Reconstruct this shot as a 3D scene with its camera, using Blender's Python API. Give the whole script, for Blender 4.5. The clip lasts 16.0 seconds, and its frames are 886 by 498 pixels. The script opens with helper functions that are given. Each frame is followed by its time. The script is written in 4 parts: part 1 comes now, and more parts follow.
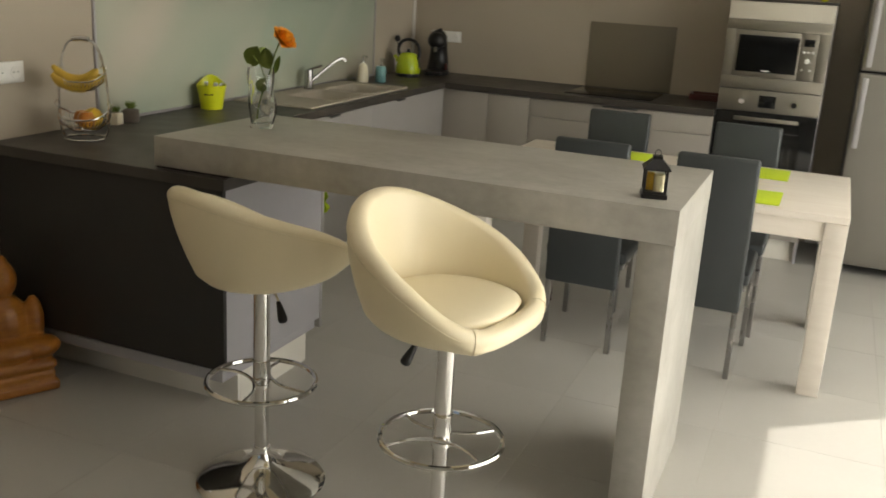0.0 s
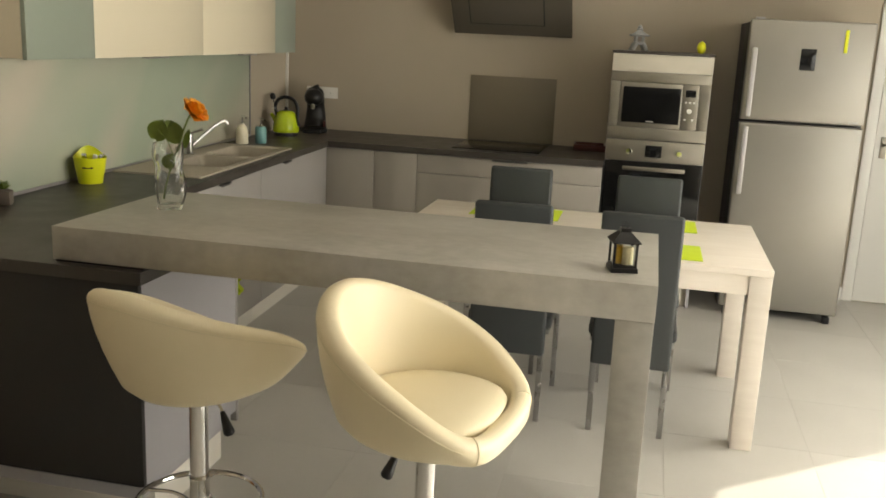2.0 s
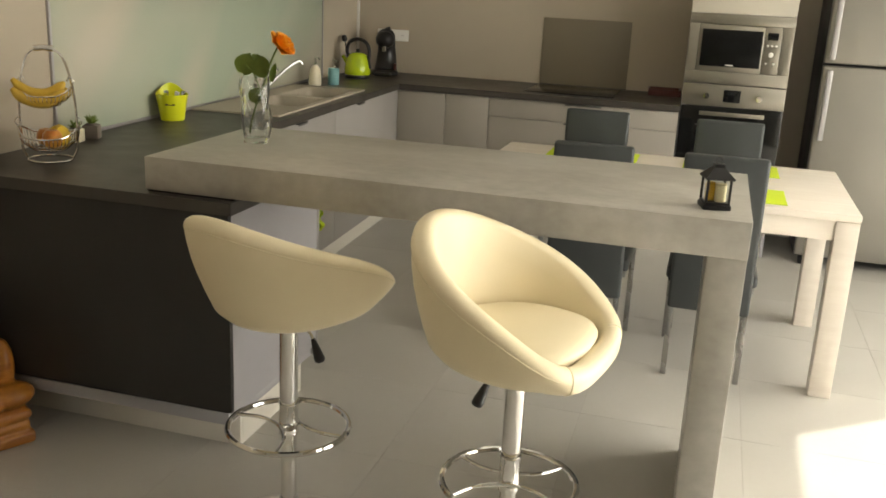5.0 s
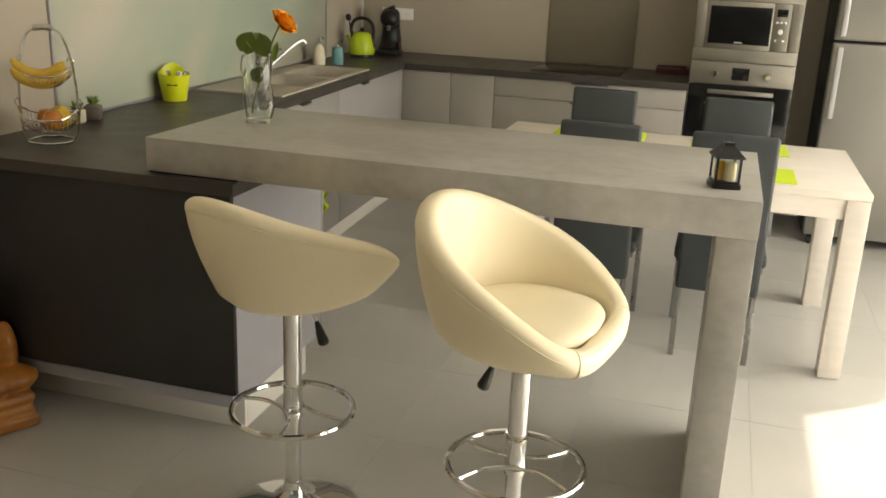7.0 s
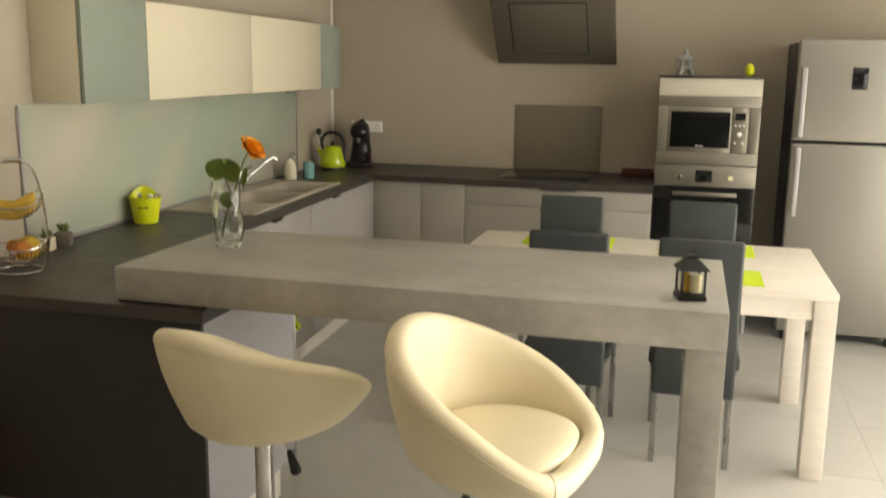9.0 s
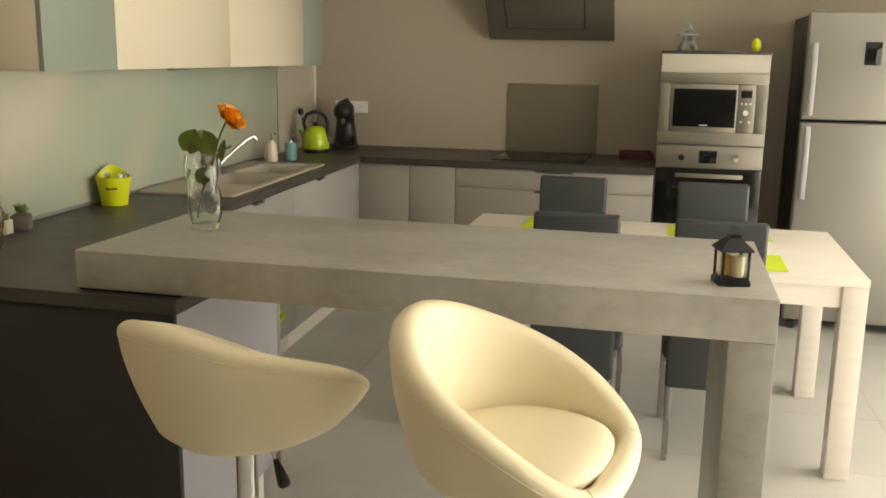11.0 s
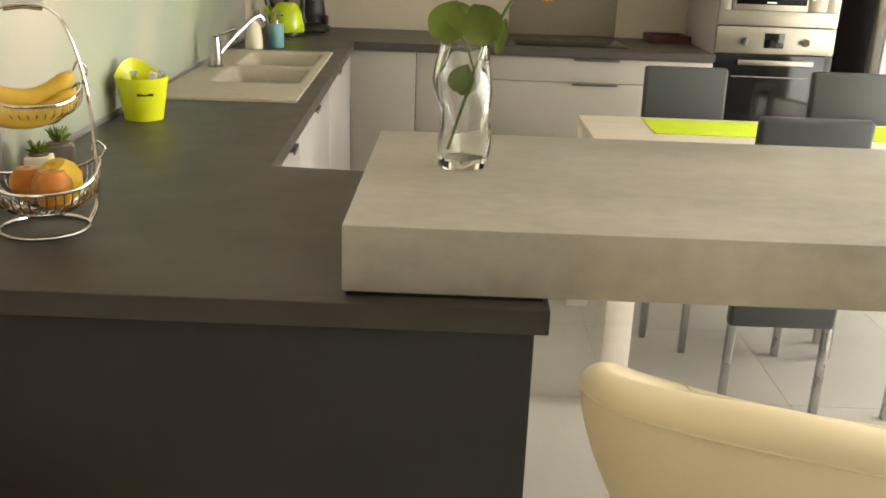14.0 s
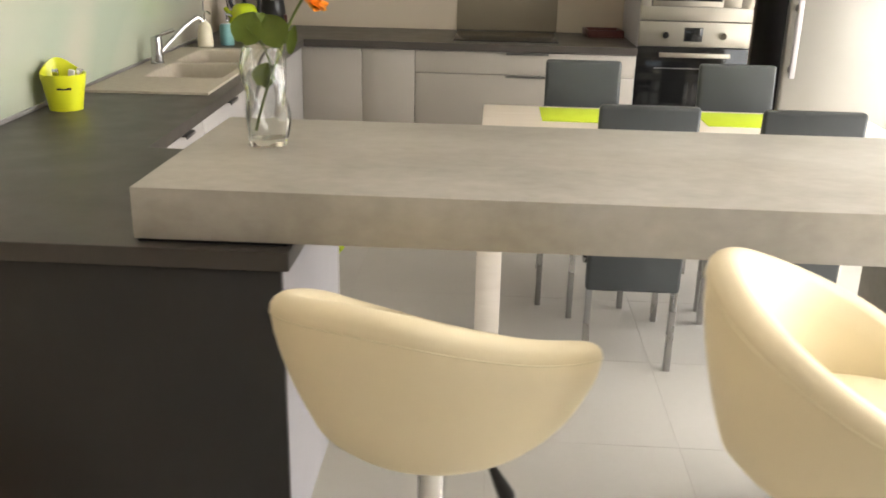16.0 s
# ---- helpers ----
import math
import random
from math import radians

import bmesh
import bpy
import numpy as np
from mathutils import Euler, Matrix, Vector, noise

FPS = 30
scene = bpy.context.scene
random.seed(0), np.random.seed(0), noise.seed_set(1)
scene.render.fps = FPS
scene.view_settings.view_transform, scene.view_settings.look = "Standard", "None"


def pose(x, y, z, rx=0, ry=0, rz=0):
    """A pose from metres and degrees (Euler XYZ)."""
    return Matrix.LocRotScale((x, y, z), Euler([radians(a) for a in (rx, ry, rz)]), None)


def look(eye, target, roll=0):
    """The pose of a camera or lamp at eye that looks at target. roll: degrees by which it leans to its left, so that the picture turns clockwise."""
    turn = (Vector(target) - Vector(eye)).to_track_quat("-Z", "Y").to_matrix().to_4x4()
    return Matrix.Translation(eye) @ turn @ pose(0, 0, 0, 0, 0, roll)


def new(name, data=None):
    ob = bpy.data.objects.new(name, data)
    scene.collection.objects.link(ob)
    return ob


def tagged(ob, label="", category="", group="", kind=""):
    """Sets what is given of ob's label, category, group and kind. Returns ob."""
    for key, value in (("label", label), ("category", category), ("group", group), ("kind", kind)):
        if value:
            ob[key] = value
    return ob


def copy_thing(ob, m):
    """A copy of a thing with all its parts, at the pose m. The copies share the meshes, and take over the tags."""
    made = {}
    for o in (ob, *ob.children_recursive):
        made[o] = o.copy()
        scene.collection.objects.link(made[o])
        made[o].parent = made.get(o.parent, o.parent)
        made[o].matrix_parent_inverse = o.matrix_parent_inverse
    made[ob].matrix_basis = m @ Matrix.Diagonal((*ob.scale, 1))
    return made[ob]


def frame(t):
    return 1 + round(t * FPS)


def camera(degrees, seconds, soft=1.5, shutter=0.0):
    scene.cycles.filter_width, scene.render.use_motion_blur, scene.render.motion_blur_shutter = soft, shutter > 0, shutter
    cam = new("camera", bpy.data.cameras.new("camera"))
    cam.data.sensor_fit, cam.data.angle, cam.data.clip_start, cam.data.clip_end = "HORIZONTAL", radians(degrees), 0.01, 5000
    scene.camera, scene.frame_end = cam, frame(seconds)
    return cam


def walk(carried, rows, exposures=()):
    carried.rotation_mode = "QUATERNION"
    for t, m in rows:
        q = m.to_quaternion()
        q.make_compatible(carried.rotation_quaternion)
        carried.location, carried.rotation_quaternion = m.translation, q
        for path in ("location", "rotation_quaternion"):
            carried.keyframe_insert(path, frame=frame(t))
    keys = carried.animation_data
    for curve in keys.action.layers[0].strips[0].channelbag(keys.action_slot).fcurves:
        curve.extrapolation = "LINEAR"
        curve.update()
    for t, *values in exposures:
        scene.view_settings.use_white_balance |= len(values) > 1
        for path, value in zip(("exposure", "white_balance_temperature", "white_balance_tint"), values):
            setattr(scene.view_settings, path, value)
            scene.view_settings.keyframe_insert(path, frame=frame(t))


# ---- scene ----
cam = camera(51.2, 16.0, soft=1.7, shutter=0.5)
PATH = [
    (0, (3.021, -2.529, 1.594), (2.299, -0.749, 1.036), 3.4),
    (0.5, (2.814, -2.598, 1.606), (2.218, -0.768, 1.064), 2.0),
    (1, (2.707, -2.474, 1.603), (2.156, -0.613, 1.119), 3.6),
    (1.5, (2.67, -2.358, 1.623), (2.149, -0.484, 1.157), 4.9),
    (2, (2.631, -2.402, 1.638), (2.217, -0.498, 1.187), 2.7),
    (2.5, (2.582, -2.416, 1.631), (2.146, -0.513, 1.199), 2.4),
    (3, (2.554, -2.412, 1.614), (1.983, -0.548, 1.169), 2.2),
    (3.5, (2.55, -2.437, 1.6), (1.97, -0.587, 1.11), 3.0),
    (4, (2.557, -2.433, 1.587), (2.028, -0.58, 1.053), 3.1),
    (4.2, (2.556, -2.436, 1.588), (2.04, -0.584, 1.038), 2.9),
    (6.3, (2.547, -2.416, 1.578), (2.015, -0.572, 1.013), 2.7),
    (6.5, (2.547, -2.408, 1.579), (2.017, -0.569, 0.998), 2.7),
    (7, (2.545, -2.401, 1.576), (2.017, -0.567, 0.978), 2.5),
    (7.5, (2.548, -2.408, 1.578), (2.012, -0.572, 0.996), 2.0),
    (8, (2.557, -2.415, 1.586), (2.024, -0.567, 1.037), 1.4),
    (8.5, (2.566, -2.409, 1.602), (2.065, -0.544, 1.083), 1.0),
    (9, (2.562, -2.391, 1.637), (2.061, -0.495, 1.247), 0.8),
    (9.2, (2.56, -2.379, 1.645), (2.032, -0.484, 1.282), 0.5),
    (11.3, (2.337, -2.071, 1.542), (1.92, -0.161, 1.122), 1.1),
    (11.5, (2.189, -2.038, 1.54), (1.874, -0.107, 1.127), -0.8),
    (12, (1.894, -1.871, 1.498), (1.621, 0.061, 1.059), 1.2),
    (12.5, (1.618, -1.684, 1.47), (1.378, 0.227, 0.934), 2.4),
    (13, (1.35, -1.582, 1.448), (1.317, 0.319, 0.827), -1.6),
    (13.5, (1.139, -1.43, 1.43), (1.16, 0.462, 0.782), -0.6),
    (14, (1.056, -1.283, 1.427), (1.045, 0.612, 0.788), 2.1),
    (14.5, (1.056, -1.279, 1.43), (1.043, 0.618, 0.796), 2.3),
    (15, (1.135, -1.378, 1.441), (1.13, 0.533, 0.85), 1.8),
    (15.5, (1.294, -1.562, 1.475), (1.309, 0.324, 0.808), 2.0),
    (16, (1.585, -1.67, 1.505), (1.492, 0.217, 0.849), 1.3),
]
EXPO = [(0.0, -0.05, 6300, 10), (1.0, 0.26, 6600, 10), (2.3, 0.24, 6575, 10), (3.5, 0.43, 6550, 10), (7.0, 0.45, 6550, 10), (9.0, 0.43, 6650, 10),
        (12.0, 0.44, 6770, 10), (13.0, 0.87, 6550, 10), (14.5, 1.45, 6350, 10), (15.0, 1.5, 6100, 14), (16.0, 1.29, 6100, 15)]
walk(cam, [(t, look(eye, target, roll)) for t, eye, target, roll in PATH], EXPO)

# ---------------------------------------------------------------- light
world = bpy.data.worlds.new("world")
scene.world = world
world.use_nodes = True
wn = world.node_tree
sky = wn.nodes.new("ShaderNodeTexSky")
sky.sky_type = "NISHITA"
sky.sun_disc = False
SUN_ELEV = radians(37)
SUN_FROM = Vector((0.775, 0.632, 0)).normalized()
sky.sun_elevation = SUN_ELEV
sky.sun_rotation = math.atan2(SUN_FROM.x, SUN_FROM.y)
wn.links.new(sky.outputs[0], wn.nodes["Background"].inputs[0])
wn.nodes["Background"].inputs[1].default_value = 0.07


def sun_lamp():
    data = bpy.data.lights.new("sun", "SUN")
    data.energy, data.angle, data.color = 5.0, radians(0.5), (1.0, 0.94, 0.82)
    ob = new("sun", data)
    way = SUN_FROM * math.cos(SUN_ELEV) + Vector((0, 0, math.sin(SUN_ELEV)))
    ob.matrix_world = look(way * 20, (0, 0, 0))


def window_lamp(name, eye, target, w, h, watts, colour=(1.0, 0.965, 0.86)):
    data = bpy.data.lights.new(name, "AREA")
    data.shape, data.size, data.size_y, data.energy, data.color = "RECTANGLE", w, h, watts, colour
    ob = new(name, data)
    ob.matrix_world = look(eye, target)


sun_lamp()
window_lamp("patio_skylight", (5.22, 0.78, 1.20), (0, 0.78, 1.0), 4.15, 2.15, 94)
window_lamp("garden_skylight", (2.3, -6.68, 1.3), (2.3, 0, 1.2), 2.6, 1.7, 2)

# ---------------------------------------------------------------- materials


def shade(name, colour, rough=0.5, metal=0.0, other=None, scale=6.0, amount=0.5, fine=60.0, bump=0.05, stretch=(1, 1, 1),
          coat=0.0, per_object=0.0, rough_var=0.08, space="Object", transmission=0.0, ior=1.45):
    """A node material: two scales of colour variation, fine relief, and gloss that varies a little."""
    m = bpy.data.materials.new(name)
    m.use_nodes = True
    t = m.node_tree
    n, ln = t.nodes, t.links
    b = n["Principled BSDF"]
    co = n.new("ShaderNodeTexCoord")
    mp = n.new("ShaderNodeMapping")
    mp.inputs["Scale"].default_value = stretch
    ln.new(co.outputs[space], mp.inputs[0])
    big, small = n.new("ShaderNodeTexNoise"), n.new("ShaderNodeTexNoise")
    big.inputs["Scale"].default_value, big.inputs["Detail"].default_value = scale, 5
    small.inputs["Scale"].default_value, small.inputs["Detail"].default_value = fine, 4
    ln.new(mp.outputs[0], big.inputs["Vector"])
    ln.new(mp.outputs[0], small.inputs["Vector"])
    add = n.new("ShaderNodeMath")
    add.operation = "MULTIPLY_ADD"
    add.inputs[1].default_value = 0.35
    ln.new(small.outputs["Fac"], add.inputs[0])
    ln.new(big.outputs["Fac"], add.inputs[2])
    rng = n.new("ShaderNodeMapRange")
    rng.inputs["From Min"].default_value, rng.inputs["From Max"].default_value = 0.42, 0.92
    rng.inputs["To Min"].default_value, rng.inputs["To Max"].default_value = 0.0, amount
    ln.new(add.outputs[0], rng.inputs["Value"])
    mix = n.new("ShaderNodeMix")
    mix.data_type = "RGBA"
    mix.inputs[6].default_value = (*colour, 1)
    mix.inputs[7].default_value = (*(other or [c * 0.82 for c in colour]), 1)
    ln.new(rng.outputs[0], mix.inputs[0])
    last = mix.outputs[2]
    if per_object:
        info, hsv = n.new("ShaderNodeObjectInfo"), n.new("ShaderNodeHueSaturation")
        r2 = n.new("ShaderNodeMapRange")
        r2.inputs["To Min"].default_value, r2.inputs["To Max"].default_value = 1 - per_object, 1 + per_object
        ln.new(info.outputs["Random"], r2.inputs["Value"])
        ln.new(r2.outputs[0], hsv.inputs["Value"])
        ln.new(last, hsv.inputs["Color"])
        last = hsv.outputs[0]
    ln.new(last, b.inputs["Base Color"])
    rr = n.new("ShaderNodeMapRange")
    rr.inputs["To Min"].default_value, rr.inputs["To Max"].default_value = max(rough - rough_var, 0.02), min(rough + rough_var, 1)
    ln.new(big.outputs["Fac"], rr.inputs["Value"])
    ln.new(rr.outputs[0], b.inputs["Roughness"])
    b.inputs["Metallic"].default_value = metal
    b.inputs["Coat Weight"].default_value = coat
    b.inputs["Transmission Weight"].default_value = transmission
    b.inputs["IOR"].default_value = ior
    if bump:
        bp = n.new("ShaderNodeBump")
        bp.inputs["Strength"].default_value, bp.inputs["Distance"].default_value = bump, 0.002
        ln.new(small.outputs["Fac"], bp.inputs["Height"])
        ln.new(bp.outputs[0], b.inputs["Normal"])
    return m


def concrete():
    """Concrete-look laminate: soft clouds and blotches, drawn out along the board."""
    m = shade("concrete_look_laminate", (0.475, 0.452, 0.405), 0.33, other=(0.23, 0.213, 0.176), scale=2.6, amount=0.74, fine=26, bump=0.03, stretch=(0.85, 1.2, 1.2), rough_var=0.05)
    n = m.node_tree.nodes
    noises = [k for k in n if k.bl_idname == "ShaderNodeTexNoise"]
    noises[0].inputs["Detail"].default_value, noises[0].inputs["Roughness"].default_value, noises[0].inputs["Distortion"].default_value = 8, 0.64, 0.0
    return m


M_WALL = shade("beige_wall_paint", (0.43, 0.37, 0.285), 0.85, other=(0.39, 0.335, 0.258), scale=1.2, fine=140, bump=0.12)
M_CEIL = shade("white_ceiling_paint", (0.8, 0.78, 0.74), 0.9, fine=120, bump=0.08)
M_TILE = shade("pale_grey_tile", (0.50, 0.478, 0.435), 0.30, other=(0.43, 0.41, 0.37), scale=2.2, fine=45, bump=0.02, per_object=0.03, space="Object")
M_GROUT = shade("grey_grout", (0.47, 0.44, 0.395), 0.9)
M_CONC = concrete()
M_TOP = shade("dark_grey_worktop", (0.056, 0.048, 0.040), 0.40, other=(0.040, 0.034, 0.028), scale=9, fine=220, bump=0.05)
M_DARK = shade("anthracite_panel", (0.0275, 0.0245, 0.022), 0.55, other=(0.023, 0.0205, 0.018), scale=3, fine=120, bump=0.03)
M_SIDE = shade("lilac_grey_panel", (0.40, 0.385, 0.40), 0.45, scale=3, amount=0.3)
M_FRONTL = shade("pale_grey_matt_front", (0.36, 0.34, 0.32), 0.42, scale=2, amount=0.2, bump=0.02)
M_FRONT = shade("greige_matt_front", (0.31, 0.28, 0.242), 0.42, scale=2, amount=0.2, bump=0.02)
M_CREAM = shade("gloss_cream_front", (0.73, 0.65, 0.49), 0.22, scale=2, amount=0.04, bump=0, coat=0.3, rough_var=0.0)
M_BLUE = shade("grey_blue_front", (0.285, 0.32, 0.26), 0.35, scale=2, amount=0.2, bump=0.01)
M_PLINTH = shade("white_plinth", (0.74, 0.70, 0.62), 0.45, scale=2, amount=0.2)
M_WHITE = shade("white_plastic", (0.8, 0.78, 0.73), 0.35, amount=0.15)
M_GAP = shade("shadow_gap_black", (0.012, 0.012, 0.012), 0.7)
M_STEEL = shade("brushed_steel", (0.31, 0.285, 0.24), 0.34, metal=0.85, other=(0.26, 0.24, 0.20), scale=3, fine=200, bump=0.05, stretch=(0.2, 1, 6))
M_FRIDGE = shade("silver_fridge_door", (0.325, 0.305, 0.27), 0.38, metal=0.7, other=(0.29, 0.27, 0.24), scale=1.5, fine=160, bump=0.03)
M_CHROME = shade("chrome", (0.80, 0.79, 0.77), 0.07, metal=1.0, rough_var=0.03, bump=0)
M_TAP = shade("satin_chrome", (0.52, 0.51, 0.50), 0.20, metal=1.0, rough_var=0.04, bump=0)
M_TUBE = shade("satin_steel_tube", (0.42, 0.41, 0.40), 0.28, metal=1.0, bump=0)
M_BLACK = shade("black_plastic", (0.015, 0.014, 0.014), 0.35)
M_GLASSBLK = shade("black_oven_glass", (0.008, 0.008, 0.008), 0.09, rough_var=0.02, bump=0, ior=1.45)
M_MWBLK = shade("black_microwave_glass", (0.006, 0.006, 0.006), 0.16, rough_var=0.02, bump=0, ior=1.22)
M_TAUPE = shade("taupe_backpainted_glass", (0.185, 0.155, 0.105), 0.30, rough_var=0.03, scale=2, amount=0.2, bump=0)
M_HOOD = shade("grey_brown_hood_glass", (0.115, 0.10, 0.078), 0.18, rough_var=0.03, scale=2, amount=0.2, bump=0)
M_STOOL = shade("cream_leatherette", (0.83, 0.725, 0.50), 0.42, other=(0.77, 0.66, 0.445), scale=4, amount=0.5, fine=260, bump=0.10)
M_SEAM = shade("cream_piping", (0.79, 0.69, 0.46), 0.5)
M_HANDLE = shade("dark_grey_edge_handle", (0.10, 0.095, 0.09), 0.4, metal=0.6)
M_SILVER = shade("silver_handle", (0.46, 0.44, 0.44), 0.34, metal=0.5)
M_PALE = shade("pale_grey_cream_front", (0.50, 0.46, 0.38), 0.35, scale=2, amount=0.15, bump=0.01)
M_CHAIR = shade("slate_grey_leatherette", (0.050, 0.055, 0.056), 0.45, other=(0.040, 0.044, 0.045), scale=5, fine=240, bump=0.12)
M_TABLE = shade("whitewashed_wood", (0.80, 0.73, 0.64), 0.42, other=(0.70, 0.62, 0.53), scale=4, amount=0.7, fine=30, bump=0.06, stretch=(1, 7, 7))
M_LIME = shade("lime_felt", (0.55, 0.68, 0.02), 0.8, fine=200, bump=0.25, scale=20, amount=0.4)
M_LIMEP = shade("lime_plastic", (0.68, 0.70, 0.015), 0.32, amount=0.25)
M_KETTLE = shade("lime_enamel", (0.44, 0.56, 0.01), 0.15, amount=0.2, coat=0.6, bump=0)
M_GRANITE = shade("beige_granite_sink", (0.47, 0.415, 0.335), 0.5, other=(0.41, 0.36, 0.285), scale=40, fine=400, amount=0.8, bump=0.08)
M_WOOD = shade("honey_carved_wood", (0.42, 0.17, 0.022), 0.35, other=(0.20, 0.066, 0.010), scale=7, amount=0.9, fine=45, bump=0.25, stretch=(1, 1, 3))
M_BANANA = shade("banana_peel", (0.66, 0.43, 0.045), 0.45, other=(0.42, 0.26, 0.04), scale=16, amount=0.7)
M_APPLE = shade("red_orange_apple", (0.50, 0.13, 0.02), 0.3, other=(0.62, 0.33, 0.04), scale=14, amount=0.9)
M_GOURD = shade("yellow_fruit", (0.72, 0.48, 0.03), 0.4, other=(0.55, 0.33, 0.03), scale=8, amount=0.6)
M_LEAF = shade("green_leaf", (0.15, 0.20, 0.022), 0.4, other=(0.08, 0.13, 0.015), scale=12, amount=0.7, bump=0.15)
M_STEM = shade("green_stem", (0.12, 0.16, 0.03), 0.5)
M_PETAL = shade("orange_petal", (0.86, 0.29, 0.012), 0.5, other=(0.86, 0.46, 0.03), scale=25, amount=0.8)
M_GLASS = shade("clear_glass", (0.97, 0.98, 0.97), 0.02, rough_var=0.01, amount=0.0, bump=0, transmission=1.0, ior=1.47)
M_VASE = shade("thin_clear_glass", (0.97, 0.98, 0.97), 0.02, rough_var=0.01, amount=0.0, bump=0, transmission=1.0, ior=1.42)
M_CANDLE = shade("ivory_candle_wax", (0.80, 0.70, 0.42), 0.5, amount=0.2)
M_CANDLEY = shade("yellow_candle_wax", (0.75, 0.46, 0.03), 0.5, amount=0.2)
M_CERAM = shade("cream_ceramic", (0.72, 0.65, 0.48), 0.3, amount=0.2)
M_TEAL = shade("teal_ceramic", (0.16, 0.33, 0.33), 0.3, amount=0.2)
M_STONE = shade("grey_cast_stone", (0.26, 0.26, 0.25), 0.85, scale=20, fine=150, bump=0.3)
M_TRAY = shade("dark_red_lacquer", (0.09, 0.025, 0.02), 0.3, scale=8)
M_POT = shade("grey_brown_pot", (0.17, 0.14, 0.11), 0.7, fine=120, bump=0.2)
M_GREYTRIM = shade("grey_aluminium_trim", (0.36, 0.34, 0.34), 0.4, metal=0.6)
M_SHELL = shade("dark_fridge_side", (0.028, 0.026, 0.028), 0.45)


def panel_print():
    """The glass splashback: soft green and off-white drifts behind glass."""
    m = shade("pale_green_printed_glass", (0.37, 0.42, 0.325), 0.14, other=(0.54, 0.485, 0.39), scale=0.75, amount=1.0, fine=1.3,
              bump=0, rough_var=0.03, stretch=(1, 1.0, 0.55))
    rng = [k for k in m.node_tree.nodes if k.bl_idname == "ShaderNodeMapRange"][0]
    rng.inputs["From Min"].default_value, rng.inputs["From Max"].default_value = 0.60, 0.90
    mp = [k for k in m.node_tree.nodes if k.bl_idname == "ShaderNodeMapping"][0]
    mp.vector_type = "TEXTURE"
    mp.inputs["Rotation"].default_value = (radians(-46), 0, 0)
    mp.inputs["Location"].default_value = (0.0, 0.35, 0.2)
    mp.inputs["Scale"].default_value = (1, 0.42, 1.5)
    for k in m.node_tree.nodes:
        if k.bl_idname == "ShaderNodeTexNoise":
            k.inputs["Detail"].default_value = 1.2
    return m


M_PRINT = panel_print()

# ---------------------------------------------------------------- building blocks


def finish(name, bm, material, sharp=35):
    me = bpy.data.meshes.new(name)
    bmesh.ops.recalc_face_normals(bm, faces=bm.faces)
    bm.to_mesh(me)
    bm.free()
    me.materials.append(material)
    me.shade_smooth()
    me.set_sharp_from_angle(angle=radians(sharp))
    return me


def part(name, bm, material, parent, label="", sharp=35):
    ob = new(name, finish(name, bm, material, sharp))
    ob.parent = parent
    return tagged(ob, label)


def thing(name, m, label, category, group="", kind=""):
    ob = new(name)
    ob.matrix_world = m
    ob.empty_display_size = 0.05
    return tagged(ob, label, category, group, kind)


def solid(name, bm, material, m, label, category, group="", kind="", sharp=35):
    ob = new(name, finish(name, bm, material, sharp))
    ob.matrix_world = m
    return tagged(ob, label, category, group, kind)


def bx(x0, x1, y0, y1, z0, z1, b=0.002, seg=2):
    bm = bmesh.new()
    bmesh.ops.create_cube(bm, size=1)
    bmesh.ops.scale(bm, vec=(x1 - x0, y1 - y0, z1 - z0), verts=bm.verts)
    bmesh.ops.translate(bm, vec=((x0 + x1) / 2, (y0 + y1) / 2, (z0 + z1) / 2), verts=bm.verts)
    if b:
        bmesh.ops.bevel(bm, geom=bm.edges[:], offset=b, segments=seg, affect="EDGES", profile=0.5)
    return bm


def merge(*bms):
    out = bmesh.new()
    for b in bms:
        me = bpy.data.meshes.new("tmp")
        b.to_mesh(me)
        b.free()
        out.from_mesh(me)
        bpy.data.meshes.remove(me)
    return out


def moved(bm, m):
    bmesh.ops.transform(bm, matrix=m, verts=bm.verts)
    return bm


def lathe(profile, n=32, squash=(1, 1)):
    """A turned form from (radius, height) rows."""
    bm = bmesh.new()
    rings = []
    for r, z in profile:
        if r < 1e-5:
            rings.append([bm.verts.new((0, 0, z))])
        else:
            rings.append([bm.verts.new((r * squash[0] * math.cos(2 * math.pi * k / n), r * squash[1] * math.sin(2 * math.pi * k / n), z)) for k in range(n)])
    for a, b in zip(rings, rings[1:]):
        for k in range(n):
            k2 = (k + 1) % n
            if len(a) == 1 and len(b) == 1:
                continue
            if len(a) == 1:
                bm.faces.new((a[0], b[k], b[k2]))
            elif len(b) == 1:
                bm.faces.new((a[k], a[k2], b[0]))
            else:
                bm.faces.new((a[k], a[k2], b[k2], b[k]))
    return bm


